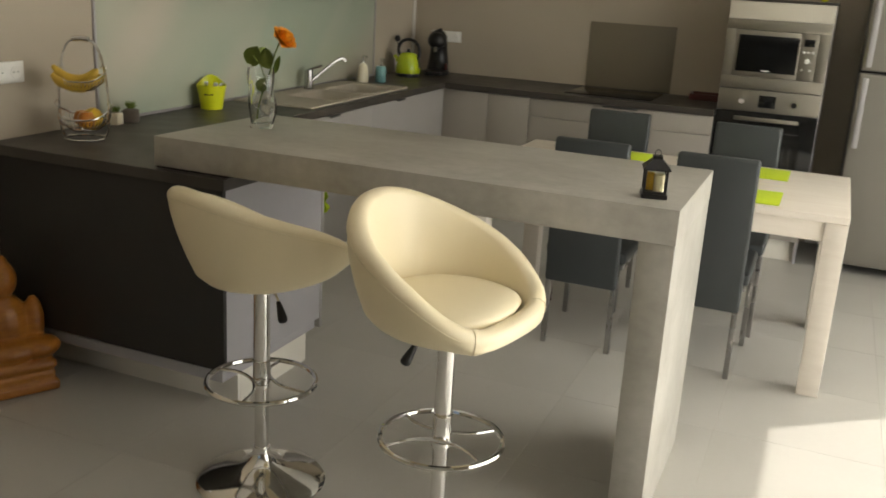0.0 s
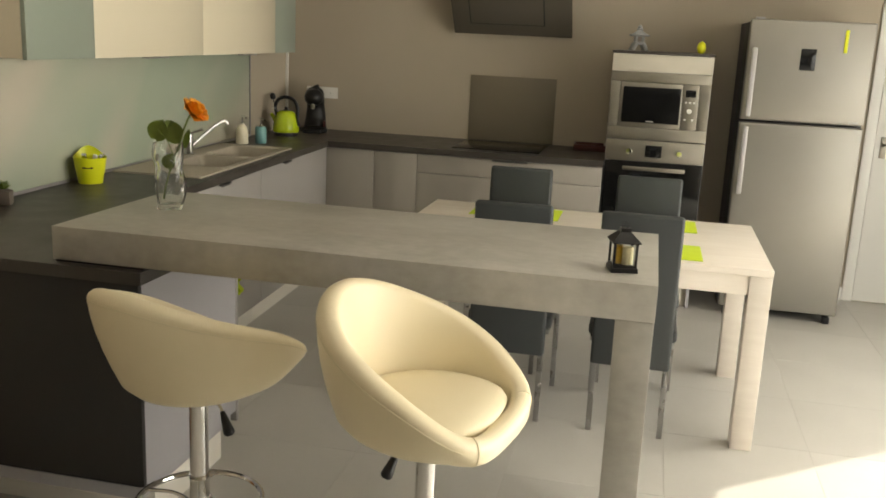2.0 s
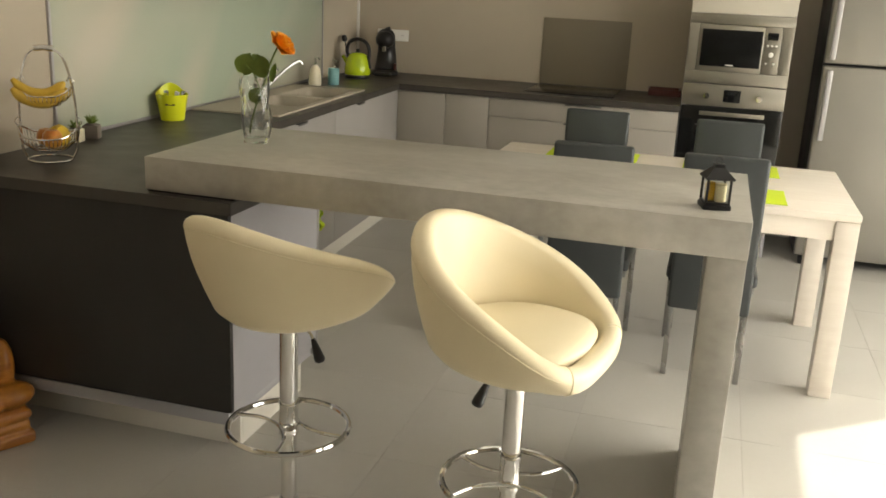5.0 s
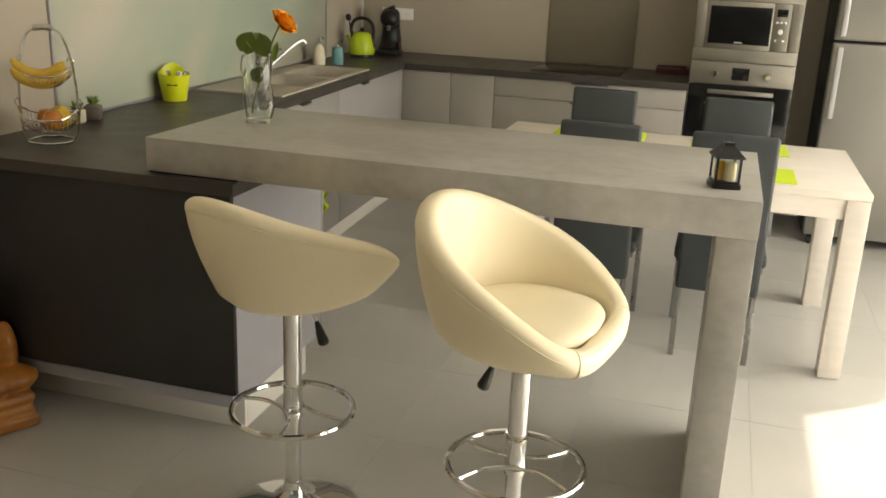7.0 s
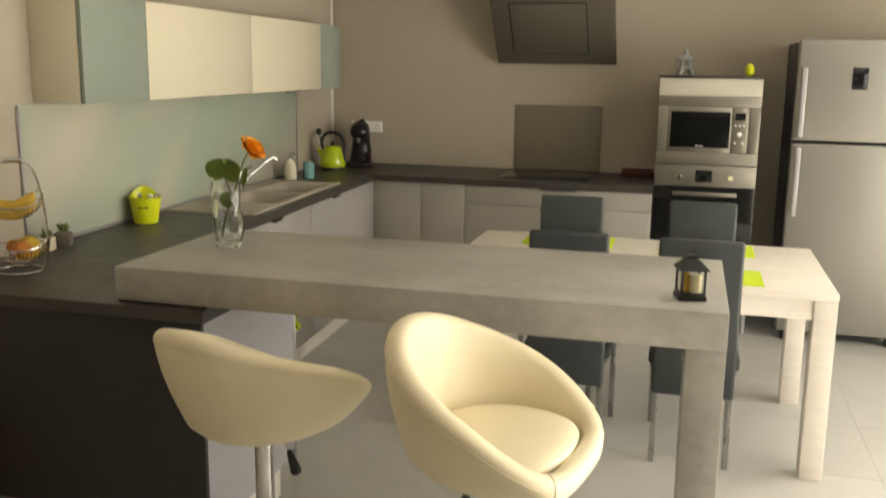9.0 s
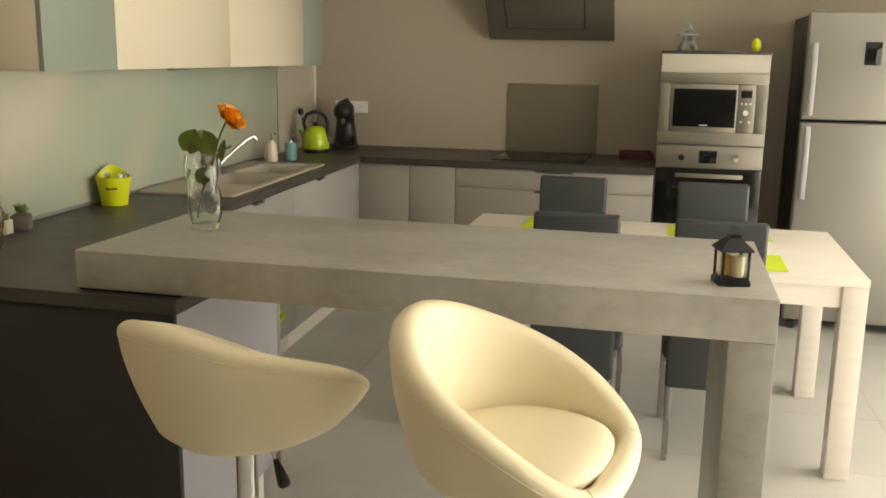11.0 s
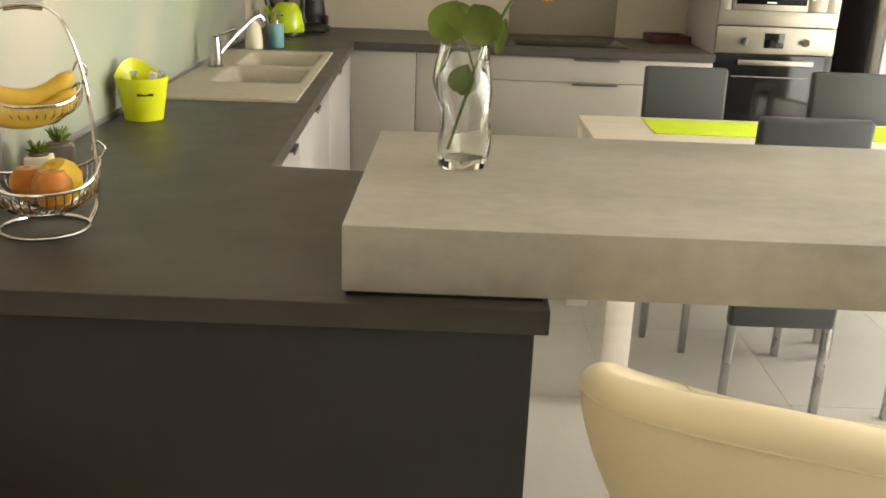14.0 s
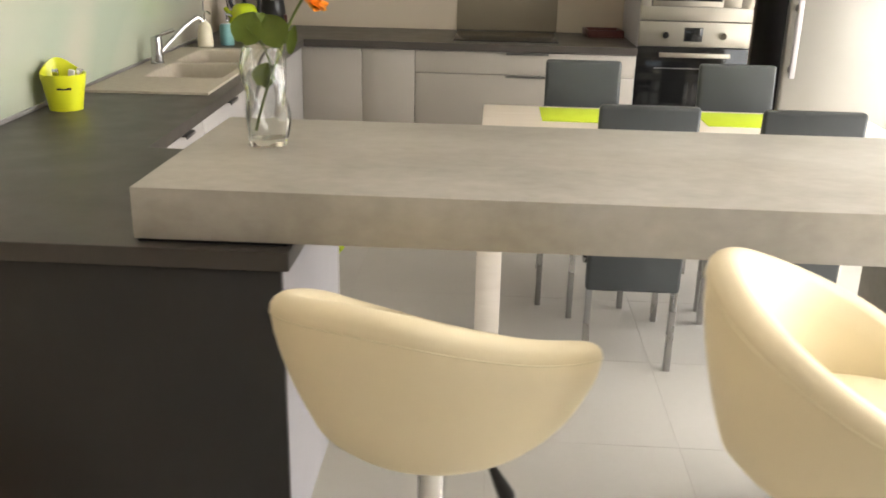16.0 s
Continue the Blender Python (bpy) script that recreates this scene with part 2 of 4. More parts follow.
def tube(points, r, n=8, closed=False, taper=None):
    """A round bar along points; taper gives a radius factor for each point."""
    pts = [Vector(p) for p in points]
    bm = bmesh.new()
    rings, up = [], None
    for i, p in enumerate(pts):
        a = pts[(i - 1) % len(pts)] if closed or i else p
        c = pts[(i + 1) % len(pts)] if closed or i < len(pts) - 1 else p
        d = (c - a).normalized()
        if up is None:
            up = d.orthogonal().normalized()
        up = (up - d * up.dot(d)).normalized()
        side = d.cross(up)
        k = r * (taper[i] if taper else 1)
        rings.append([bm.verts.new(p + k * (math.cos(2 * math.pi * j / n) * up + math.sin(2 * math.pi * j / n) * side)) for j in range(n)])
    pairs = list(zip(rings, rings[1:])) + ([(rings[-1], rings[0])] if closed else [])
    for a, b in pairs:
        shift = 0
        if closed and a is rings[-1]:
            shift = min(range(n), key=lambda s: (a[0].co - b[s].co).length)
        for j in range(n):
            bm.faces.new((a[j], a[(j + 1) % n], b[(j + 1 + shift) % n], b[(j + shift) % n]))
    if not closed:
        bm.faces.new(rings[0][::-1])
        bm.faces.new(rings[-1])
    return bm


def arc(cx, cy, cz, rx, ry, a0, a1, n, plane="xy"):
    out = []
    for k in range(n + 1):
        a = radians(a0 + (a1 - a0) * k / n)
        u, v = rx * math.cos(a), ry * math.sin(a)
        out.append({"xy": (cx + u, cy + v, cz), "xz": (cx + u, cy, cz + v), "yz": (cx, cy + u, cz + v)}[plane])
    return out


def ring(cx, cy, cz, rx, ry, r, n=40, m=8):
    return tube(arc(cx, cy, cz, rx, ry, 0, 360 - 360 / n, n - 1), r, m, closed=True)


def smooth_line(points, n=8):
    """A Catmull-Rom line through points."""
    p = [Vector(q) for q in points]
    p = [2 * p[0] - p[1]] + p + [2 * p[-1] - p[-2]]
    out = []
    for i in range(1, len(p) - 2):
        for k in range(n):
            t = k / n
            out.append(0.5 * ((2 * p[i]) + (p[i + 1] - p[i - 1]) * t + (2 * p[i - 1] - 5 * p[i] + 4 * p[i + 1] - p[i + 2]) * t * t
                              + (3 * p[i] - p[i - 1] - 3 * p[i + 1] + p[i + 2]) * t ** 3))
    return out + [p[-2]]


def slab(outer, z0, z1, holes=()):
    """A flat slab from an outline with holes."""
    bm = bmesh.new()
    edges = []
    for loop in (outer, *holes):
        vs = [bm.verts.new((x, y, z1)) for x, y in loop]
        edges += [bm.edges.new((vs[i], vs[(i + 1) % len(vs)])) for i in range(len(vs))]
    bmesh.ops.triangle_fill(bm, use_beauty=True, use_dissolve=False, edges=edges)
    ext = bmesh.ops.extrude_face_region(bm, geom=bm.faces[:])
    bmesh.ops.translate(bm, vec=(0, 0, z0 - z1), verts=[g for g in ext["geom"] if isinstance(g, bmesh.types.BMVert)])
    return bm


I4 = Matrix.Identity(4)
# The sink wall stands a little out of square: u runs off the wall, v along it.
LEFT = pose(0.105, 0.90, 0, 0, 0, 2.4)


def left(u, v):
    p = LEFT @ Vector((u, v, 0))
    return p.x, p.y


WT, WB = 0.915, 0.876      # worktop, upper and lower face
BACK, RIGHT, REAR, CEIL = 4.15, 5.10, -6.6, 2.62

# ---------------------------------------------------------------- setting
wall = solid("wall_west", bx(-0.2, 0, -7.8, 3.5, 0, CEIL, 0), M_WALL, LEFT, "smooth beige painted wall behind the sink run", "wall", kind="structure")
solid("wall_north", bx(-0.4, RIGHT + 0.25, BACK, BACK + 0.2, 0, CEIL, 0), M_WALL, I4, "smooth beige painted wall behind hob and oven", "wall", kind="structure")
D0, D1, DH = -1.35, 2.90, 2.28
solid("wall_east", merge(bx(RIGHT, RIGHT + 0.25, REAR, D0, 0, CEIL, 0), bx(RIGHT, RIGHT + 0.25, D1, BACK, 0, CEIL, 0), bx(RIGHT, RIGHT + 0.25, D0, D1, DH, CEIL, 0)),
      M_WALL, I4, "beige painted wall with a patio door opening", "wall", kind="structure")
W0, W1, WZ0, WZ1 = 0.9, 3.7, 0.35, 2.15
solid("wall_south", merge(bx(-0.4, W0, REAR - 0.2, REAR, 0, CEIL, 0), bx(W1, RIGHT + 0.25, REAR - 0.2, REAR, 0, CEIL, 0), bx(W0, W1, REAR - 0.2, REAR, 0, WZ0, 0), bx(W0, W1, REAR - 0.2, REAR, WZ1, CEIL, 0)),
      M_WALL, I4, "beige painted wall with a wide window", "wall", kind="structure")
solid("ceiling", bx(-0.5, RIGHT + 0.3, REAR - 0.2, BACK + 0.2, CEIL, CEIL + 0.15, 0), M_CEIL, I4, "plain white painted ceiling", "ceiling", kind="structure")
solid("ground", bx(RIGHT + 0.25, 60, -60, 60, -0.2, -0.12, 0), shade("terrace_concrete", (0.45, 0.43, 0.39), 0.8), I4, "pale concrete terrace outside the patio door", "ground", kind="structure")
floor = solid("floor", bx(-0.5, RIGHT + 0.3, REAR - 0.2, BACK + 0.2, -0.15, -0.0014, 0), M_GROUT, I4, "large pale grey floor tiles with thin joints", "floor", kind="structure")


def patio_door():
    d = thing("patio_door", pose(RIGHT, 0, 0), "white framed glazed sliding patio door", "door", kind="structure")
    mid = 0.92
    for name, y0, y1, z0, z1 in (("frame_post", D0, D0 + 0.07, 0, DH), ("frame_post", D1 - 0.07, D1, 0, DH), ("frame_post", mid - 0.06, mid + 0.06, 0.07, DH - 0.07),
                                 ("frame_rail", D0 + 0.07, D1 - 0.07, 0, 0.07), ("frame_rail", D0 + 0.07, D1 - 0.07, DH - 0.07, DH)):
        part(name, bx(0.06, 0.12, y0, y1, z0, z1, 0.004), M_WHITE, d)
    for y0, y1 in ((D0 + 0.07, mid - 0.06), (mid + 0.06, D1 - 0.07)):
        p = part("pane", bx(0.085, 0.091, y0, y1, 0.07, DH - 0.07, 0), M_GLASS, d)
        p.visible_shadow = False


def rear_window():
    d = thing("rear_window", pose(0, REAR, 0), "white framed wide window", "window", kind="structure")
    mid = (W0 + W1) / 2
    for name, x0, x1, z0, z1 in (("frame_post", W0, W0 + 0.06, WZ0, WZ1), ("frame_post", W1 - 0.06, W1, WZ0, WZ1), ("frame_post", mid - 0.05, mid + 0.05, WZ0 + 0.06, WZ1 - 0.06),
                                 ("frame_rail", W0 + 0.06, W1 - 0.06, WZ0, WZ0 + 0.06), ("frame_rail", W0 + 0.06, W1 - 0.06, WZ1 - 0.06, WZ1)):
        part(name, bx(x0, x1, -0.12, -0.06, z0, z1, 0.004), M_WHITE, d)
    for x0, x1 in ((W0 + 0.06, mid - 0.05), (mid + 0.05, W1 - 0.06)):
        p = part("pane", bx(x0, x1, -0.093, -0.087, WZ0 + 0.06, WZ1 - 0.06, 0), M_GLASS, d)
        p.visible_shadow = False


patio_door()
rear_window()
solid("corner_trim", bx(0.0, 0.018, 3.20, 3.215, WT, CEIL, 0.003), M_WHITE, LEFT, "thin white vertical corner strip", "trim", kind="structure")



def inner_door():
    d = thing("inner_door", pose(4.0, BACK, 0), "white painted interior door with steel lever handle", "door", kind="structure")
    part("architrave", bx(0, 0.065, -0.018, -0.001, 0, 2.12, 0.004), M_WHITE, d)
    part("architrave", bx(0.875, 0.94, -0.018, -0.001, 0, 2.12, 0.004), M_WHITE, d)
    part("architrave", bx(0.066, 0.874, -0.018, -0.001, 2.055, 2.12, 0.004), M_WHITE, d)
    leaf = part("leaf", bx(0.068, 0.872, -0.012, -0.001, 0.006, 2.05, 0.003), M_WHITE, d)
    part("door_handle", merge(bx(0.10, 0.14, -0.016, -0.012, 0.98, 1.12, 0.003), tube(smooth_line([(0.12, -0.014, 1.07), (0.12, -0.05, 1.07), (0.15, -0.055, 1.07), (0.24, -0.055, 1.07)], 4), 0.008, 8)), M_STEEL, leaf, "steel lever handle")


inner_door()
solid("baseboard", bx(3.0, 4.0, BACK - 0.014, BACK - 0.001, 0, 0.09, 0.003), M_WHITE, I4, "white painted baseboard", "baseboard", kind="structure")

# ---------------------------------------------------------------- sink run, back run and peninsula
outline = [left(0, -0.93 - 0.03), (1.208, -0.03), (1.208, 0.745), left(0.530, -0.135), left(0.540, 2.56), (2.36, 3.44), (2.36, BACK), left(0, 3.25)]
outline[0] = (left(0, -0.93)[0], -0.03)
outline[4] = (left(0.545, 2.56)[0], 3.44)
SU0, SU1, SV0, SV1 = 0.025, 0.485, 0.70, 1.98
hole = [left(SU0 + 0.02, SV0 + 0.02), left(SU1 - 0.02, SV0 + 0.02), left(SU1 - 0.02, SV1 - 0.02), left(SU0 + 0.02, SV1 - 0.02)]
top_thing = thing("worktop", I4, "continuous dark grey laminate worktop in a U shape", "worktop")
part("board", slab(outline, WB, WT, [hole]), M_TOP, top_thing)
for (xa, ya), (xb, yb) in zip(outline[0:6], outline[1:6]):
    dx, dy = xb - xa, yb - ya
    length = math.hypot(dx, dy)
    part("edge_band", moved(bx(0.0015, length - 0.0015, -0.0012, -0.0002, WB + 0.001, WT - 0.001, 0), Matrix.Translation((xa, ya, 0)) @ Matrix.Rotation(math.atan2(dy, dx), 4, "Z")), M_TOP, top_thing)


def splashback():
    g = thing("splashback", LEFT, "pale green and off-white printed glass splashback panel", "splashback")
    part("glass_panel", bx(0.001, 0.009, -0.32, 2.48, WT + 0.014, 1.468, 0.001), M_PRINT, g)
    part("edge_trim", bx(0.001, 0.012, -0.332, -0.32, WT, 1.468, 0.001), M_SILVER, g)
    part("edge_trim", bx(0.001, 0.013, 2.48, 2.494, WT, 1.468, 0.001), M_GREYTRIM, g)
    part("base_trim", bx(0.001, 0.014, -0.32, 2.48, WT, WT + 0.014, 0.001), M_GREYTRIM, g)


splashback()


def base_unit(name, m, w, depth, fronts, material, label, handles=(), z0=0.12, top=None):
    """A base unit: x along its width, fronts face -y at y=0; fronts are (x0, x1, z0, z1)."""
    u = thing(name, m, label, "cabinet", "kitchen base units")
    part("body", bx(0.002, w - 0.002, 0.022, depth, z0, top or WB - 0.002, 0.001), M_GAP, u)
    for x0, x1, a, b in fronts:
        part("front", bx(x0 + 0.0015, x1 - 0.0015, 0, 0.02, a + 0.0015, b - 0.0015, 0.002), material, u)
    for x0, x1, z in handles:
        part("handle", merge(bx(x0, x1, -0.016, 0.0, z - 0.003, z + 0.001, 0.001), bx(x0, x1, -0.016, -0.013, z - 0.010, z - 0.003, 0.001)), M_HANDLE, u, "slim dark grey edge handle")
    part("plinth", bx(0, w, 0.05, 0.065, 0.0, z0, 0.001), M_PLINTH, u)
    return u


CB = WB - 0.004
YF = 3.462
base_unit("base_unit", pose(0.524, YF, 0), 0.334, 0.64, [(0, 0.334, 0.12, CB)], M_FRONT, "greige matt corner base unit with one door")
base_unit("base_unit", pose(0.858, YF, 0), 0.296, 0.64, [(0, 0.296, 0.12, CB)], M_FRONT, "greige matt narrow base unit with one door")
base_unit("drawer_unit", pose(1.154, YF, 0), 1.204, 0.64, [(0, 1.204, 0.748, CB), (0, 1.204, 0.44, 0.748), (0, 1.204, 0.12, 0.44)], M_FRONT,
          "wide greige drawer unit under the hob", [(0.50, 0.73, 0.868), (0.50, 0.73, 0.744), (0.50, 0.73, 0.436)])
# Along the sink wall the fronts look into the room (+u).
for v0, v1, hs in ((-0.13, 0.47, ((0.34, 0.44),)), (0.47, 1.37, ((0.34, 0.46),)), (1.37, 2.565, ((0.34, 0.46),))):
    base_unit("base_unit", LEFT @ pose(0.525, v0, 0, 0, 0, 90), v1 - v0, 0.5, [(0, v1 - v0, 0.12, CB)], M_FRONTL, "pale grey matt base unit under the sink run",
              [(a, b, CB - 0.002) for a, b in hs], top=0.70 if v0 > 0.4 else None)


def peninsula():
    p = thing("peninsula_unit", pose(0, 0, 0), "base unit with anthracite back panel and lilac-grey end panel", "cabinet", "kitchen base units")
    part("back_panel", bx(0.15, 1.190, -0.012, 0.008, 0.215, WB - 0.001, 0.002), M_DARK, p, "anthracite matt back panel")
    part("end_panel", bx(1.168, 1.188, 0.009, 0.655, 0.205, WB - 0.001, 0.002), M_SIDE, p, "lilac-grey end panel")
    part("body", bx(0.62, 1.166, 0.012, 0.64, 0.20, WB - 0.002, 0.001), M_GAP, p)
    part("front", bx(0.66, 1.188, 0.658, 0.678, 0.16, CB, 0.002), M_FRONTL, p)
    part("plinth", bx(0.15, 1.124, 0.165, 0.18, 0.0, 0.155, 0.001), M_PLINTH, p)
    part("plinth", bx(1.109, 1.124, 0.181, 0.655, 0.0, 0.155, 0.001), M_PLINTH, p)
    part("base_shelf", bx(0.15, 1.166, 0.012, 0.654, 0.156, 0.199, 0.001), M_SIDE, p)


peninsula()


def bar_counter():
    b = thing("bar_counter", pose(0, 0, 0), "thick concrete-look bar counter with one slab leg", "bar counter")
    part("top", bx(0.90, 2.688, 0, 0.70, 0.922, 1.025, 0.002), M_CONC, b)
    part("leg", bx(2.585, 2.687, 0.002, 0.698, 0, 0.921, 0.002), M_CONC, b)
    part("shadow_gap", bx(0.906, 1.20, 0.006, 0.69, WT, 0.922, 0), M_GAP, b)


bar_counter()


def sink():
    s = thing("sink", LEFT, "beige granite double bowl sink with drainer", "sink")
    z0, z1 = WT, WT + 0.009
    bu0, bu1 = 0.14, 0.455
    b1, b2 = (1.03, 1.43), (1.47, 1.90)
    def rect(u0, u1, v0, v1):
        return [(u0, v0), (u1, v0), (u1, v1), (u0, v1)]
    part("rim", slab(rect(SU0, SU1, SV0, SV1), z0, z1, [rect(bu0, bu1, *b1), rect(bu0, bu1, *b2)]), M_GRANITE, s)
    def rounded(u0, u1, v0, v1, r, z):
        line = []
        for cu, cv, a0 in ((u1 - r, v1 - r, 0), (u0 + r, v1 - r, 90), (u0 + r, v0 + r, 180), (u1 - r, v0 + r, 270)):
            line += [(cu + r * math.cos(radians(a0 + 15 * k)), cv + r * math.sin(radians(a0 + 15 * k)), z) for k in range(7)]
        return line
    for v0, v1 in (b1, b2):
        bm = bmesh.new()
        rings = []
        for inset, r, z in ((-0.010, 0.036, z1 + 0.0004), (-0.010, 0.036, z1 + 0.0012), (0.0, 0.034, z1 + 0.0012), (0.004, 0.034, z1 - 0.001), (0.008, 0.036, z1 - 0.006), (0.016, 0.04, z0 - 0.10),
                            (0.022, 0.045, z0 - 0.15), (0.036, 0.05, z0 - 0.166), (0.055, 0.055, z0 - 0.170)):
            rings.append([bm.verts.new(p) for p in rounded(bu0 + inset, bu1 - inset, v0 + inset, v1 - inset, r, z)])
        for p, q in zip(rings, rings[1:]):
            for k in range(len(p)):
                bm.faces.new((p[k], p[(k + 1) % len(p)], q[(k + 1) % len(p)], q[k]))
        bm.faces.new(rings[-1])
        bowl = part("bowl", bm, M_GRANITE, s, sharp=50)
        part("drain", moved(lathe([(0, 0), (0.036, 0), (0.042, 0.003), (0.030, 0.0045), (0, 0.003)], 24), pose((bu0 + bu1) / 2, (v0 + v1) / 2, z0 - 0.1695)), M_CHROME, bowl)
    return s


sink()


def faucet():
    f = thing("mixer_tap", LEFT @ pose(0.088, 1.40, WT + 0.009, 0, 0, 36), "chrome single lever mixer tap by the sink", "tap")
    part("body", lathe([(0, 0), (0.030, 0), (0.030, 0.006), (0.025, 0.01), (0.025, 0.09), (0.023, 0.112), (0.0, 0.118)]), M_TAP, f)
    part("spout", tube(smooth_line([(0.01, 0, 0.04), (0.06, 0.01, 0.085), (0.14, 0.02, 0.15), (0.195, 0.03, 0.182), (0.215, 0.032, 0.178), (0.222, 0.033, 0.165)]), 0.0095, 10), M_TAP, f)
    part("lever", tube(smooth_line([(0.0, 0, 0.112), (0.03, -0.01, 0.125), (0.075, -0.02, 0.142)]), 0.0075, 8, taper=None), M_TAP, f)


faucet()


def wall_cabinets():
    # x along the wall from v=-0.22, fronts face the room
    for k, (v0, v1, mat_, label) in enumerate(((-0.225, 0.245, M_BLUE, "grey-blue wall cabinet at the end of the row"), (0.245, 1.305, M_CREAM, "gloss cream lift-up wall cabinet"),
                                               (1.305, 2.375, M_CREAM, "gloss cream lift-up wall cabinet"), (2.375, 2.76, M_BLUE, "grey-blue narrow wall cabinet"))):
        w = thing("wall_cabinet", LEFT @ pose(0.0, v0, 1.478), label, "cabinet", "wall cabinets")
        part("body", bx(0.001, 0.205, 0.001, v1 - v0 - 0.001, 0.0, 0.405, 0.001), M_FRONT if k else M_CREAM, w)
        part("front", bx(0.207, 0.226, 0.0006, v1 - v0 - 0.0006, -0.004, 0.405, 0.0006), mat_, w)
        if mat_ is M_CREAM:
            c = (v1 - v0) / 2 + (0.02 if k == 1 else 0.1)
            part("handle", bx(0.195, 0.236, c - 0.1, c + 0.1, -0.012, -0.004, 0.001), M_TUBE, w, "slim grey edge handle")


wall_cabinets()


def socket(m, n, label):
    s = thing("wall_socket", m, label, "socket")
    part("plate", bx(-0.04 * n, 0.04 * n, -0.009, 0, -0.04, 0.04, 0.003), M_WHITE, s)
    for k in range(n):
        c = (k - (n - 1) / 2) * 0.075
        for dx in (-0.0095, 0.0095):
            part("hole", moved(lathe([(0, 0.0018), (0.0025, 0.0018), (0.0025, 0.0), (0, 0.0)], 10), pose(c + dx, -0.009, 0, 90, 0, 0)), M_GAP, s)
        part("insert", moved(lathe([(0, 0.0012), (0.019, 0.0012), (0.021, 0.003), (0.024, 0.003), (0.024, -0.001)]), pose(c, -0.009, 0, 90, 0, 0)), M_WHITE, s)


socket(LEFT @ pose(0.0, -0.81, 1.165, 0, 0, 90), 2, "white double wall socket")
socket(pose(0.24, BACK, 1.183), 3, "white triple wall socket above the worktop")

# hob wall


def hob_and_hood():
    g = thing("hob_splashback", I4, "taupe back-painted glass panel behind the hob", "splashback")
    part("glass_panel", bx(1.352, 1.962, BACK - 0.009, BACK - 0.003, WT + 0.003, 1.372, 0.0015), M_TAUPE, g)
    part("backing_edge", bx(1.354, 1.960, BACK - 0.003, BACK - 0.001, WT + 0.003, 1.370, 0), M_GREYTRIM, g)
    part("silicone_joint", bx(1.352, 1.962, BACK - 0.010, BACK - 0.001, WT, WT + 0.003, 0), M_GAP, g)
    h = thing("hob", pose(1.36, 3.56, WT), "black glass induction hob set in the worktop", "hob")
    part("glass", bx(0, 0.58, 0, 0.50, 0, 0.006, 0.002), M_GLASSBLK, h)
    e = thing("cooker_hood", pose(0, 0, 0), "slanted grey-brown glass wall cooker hood", "cooker hood")

    lean = Matrix.Translation((1.642, 4.085, 1.662)) @ Matrix.Rotation(radians(40), 4, "X")
    part("glass_front", moved(bx(-0.408, 0.408, -0.012, 0.012, 0, 0.62, 0.003), lean), M_HOOD, e)
    part("filter_panel", moved(bx(-0.28, 0.22, -0.020, -0.013, 0.10, 0.50, 0.003), lean), M_HOOD, e)
    part("panel_gap", moved(bx(-0.287, 0.227, -0.014, -0.0125, 0.092, 0.508, 0), lean), M_GAP, e)
    part("body", bx(1.40, 1.88, 3.86, BACK - 0.002, 1.92, 2.12, 0.003), M_SHELL, e)
    part("chimney", bx(1.48, 1.80, 3.90, BACK - 0.002, 2.12, CEIL - 0.002, 0.002), M_STEEL, e)


hob_and_hood()


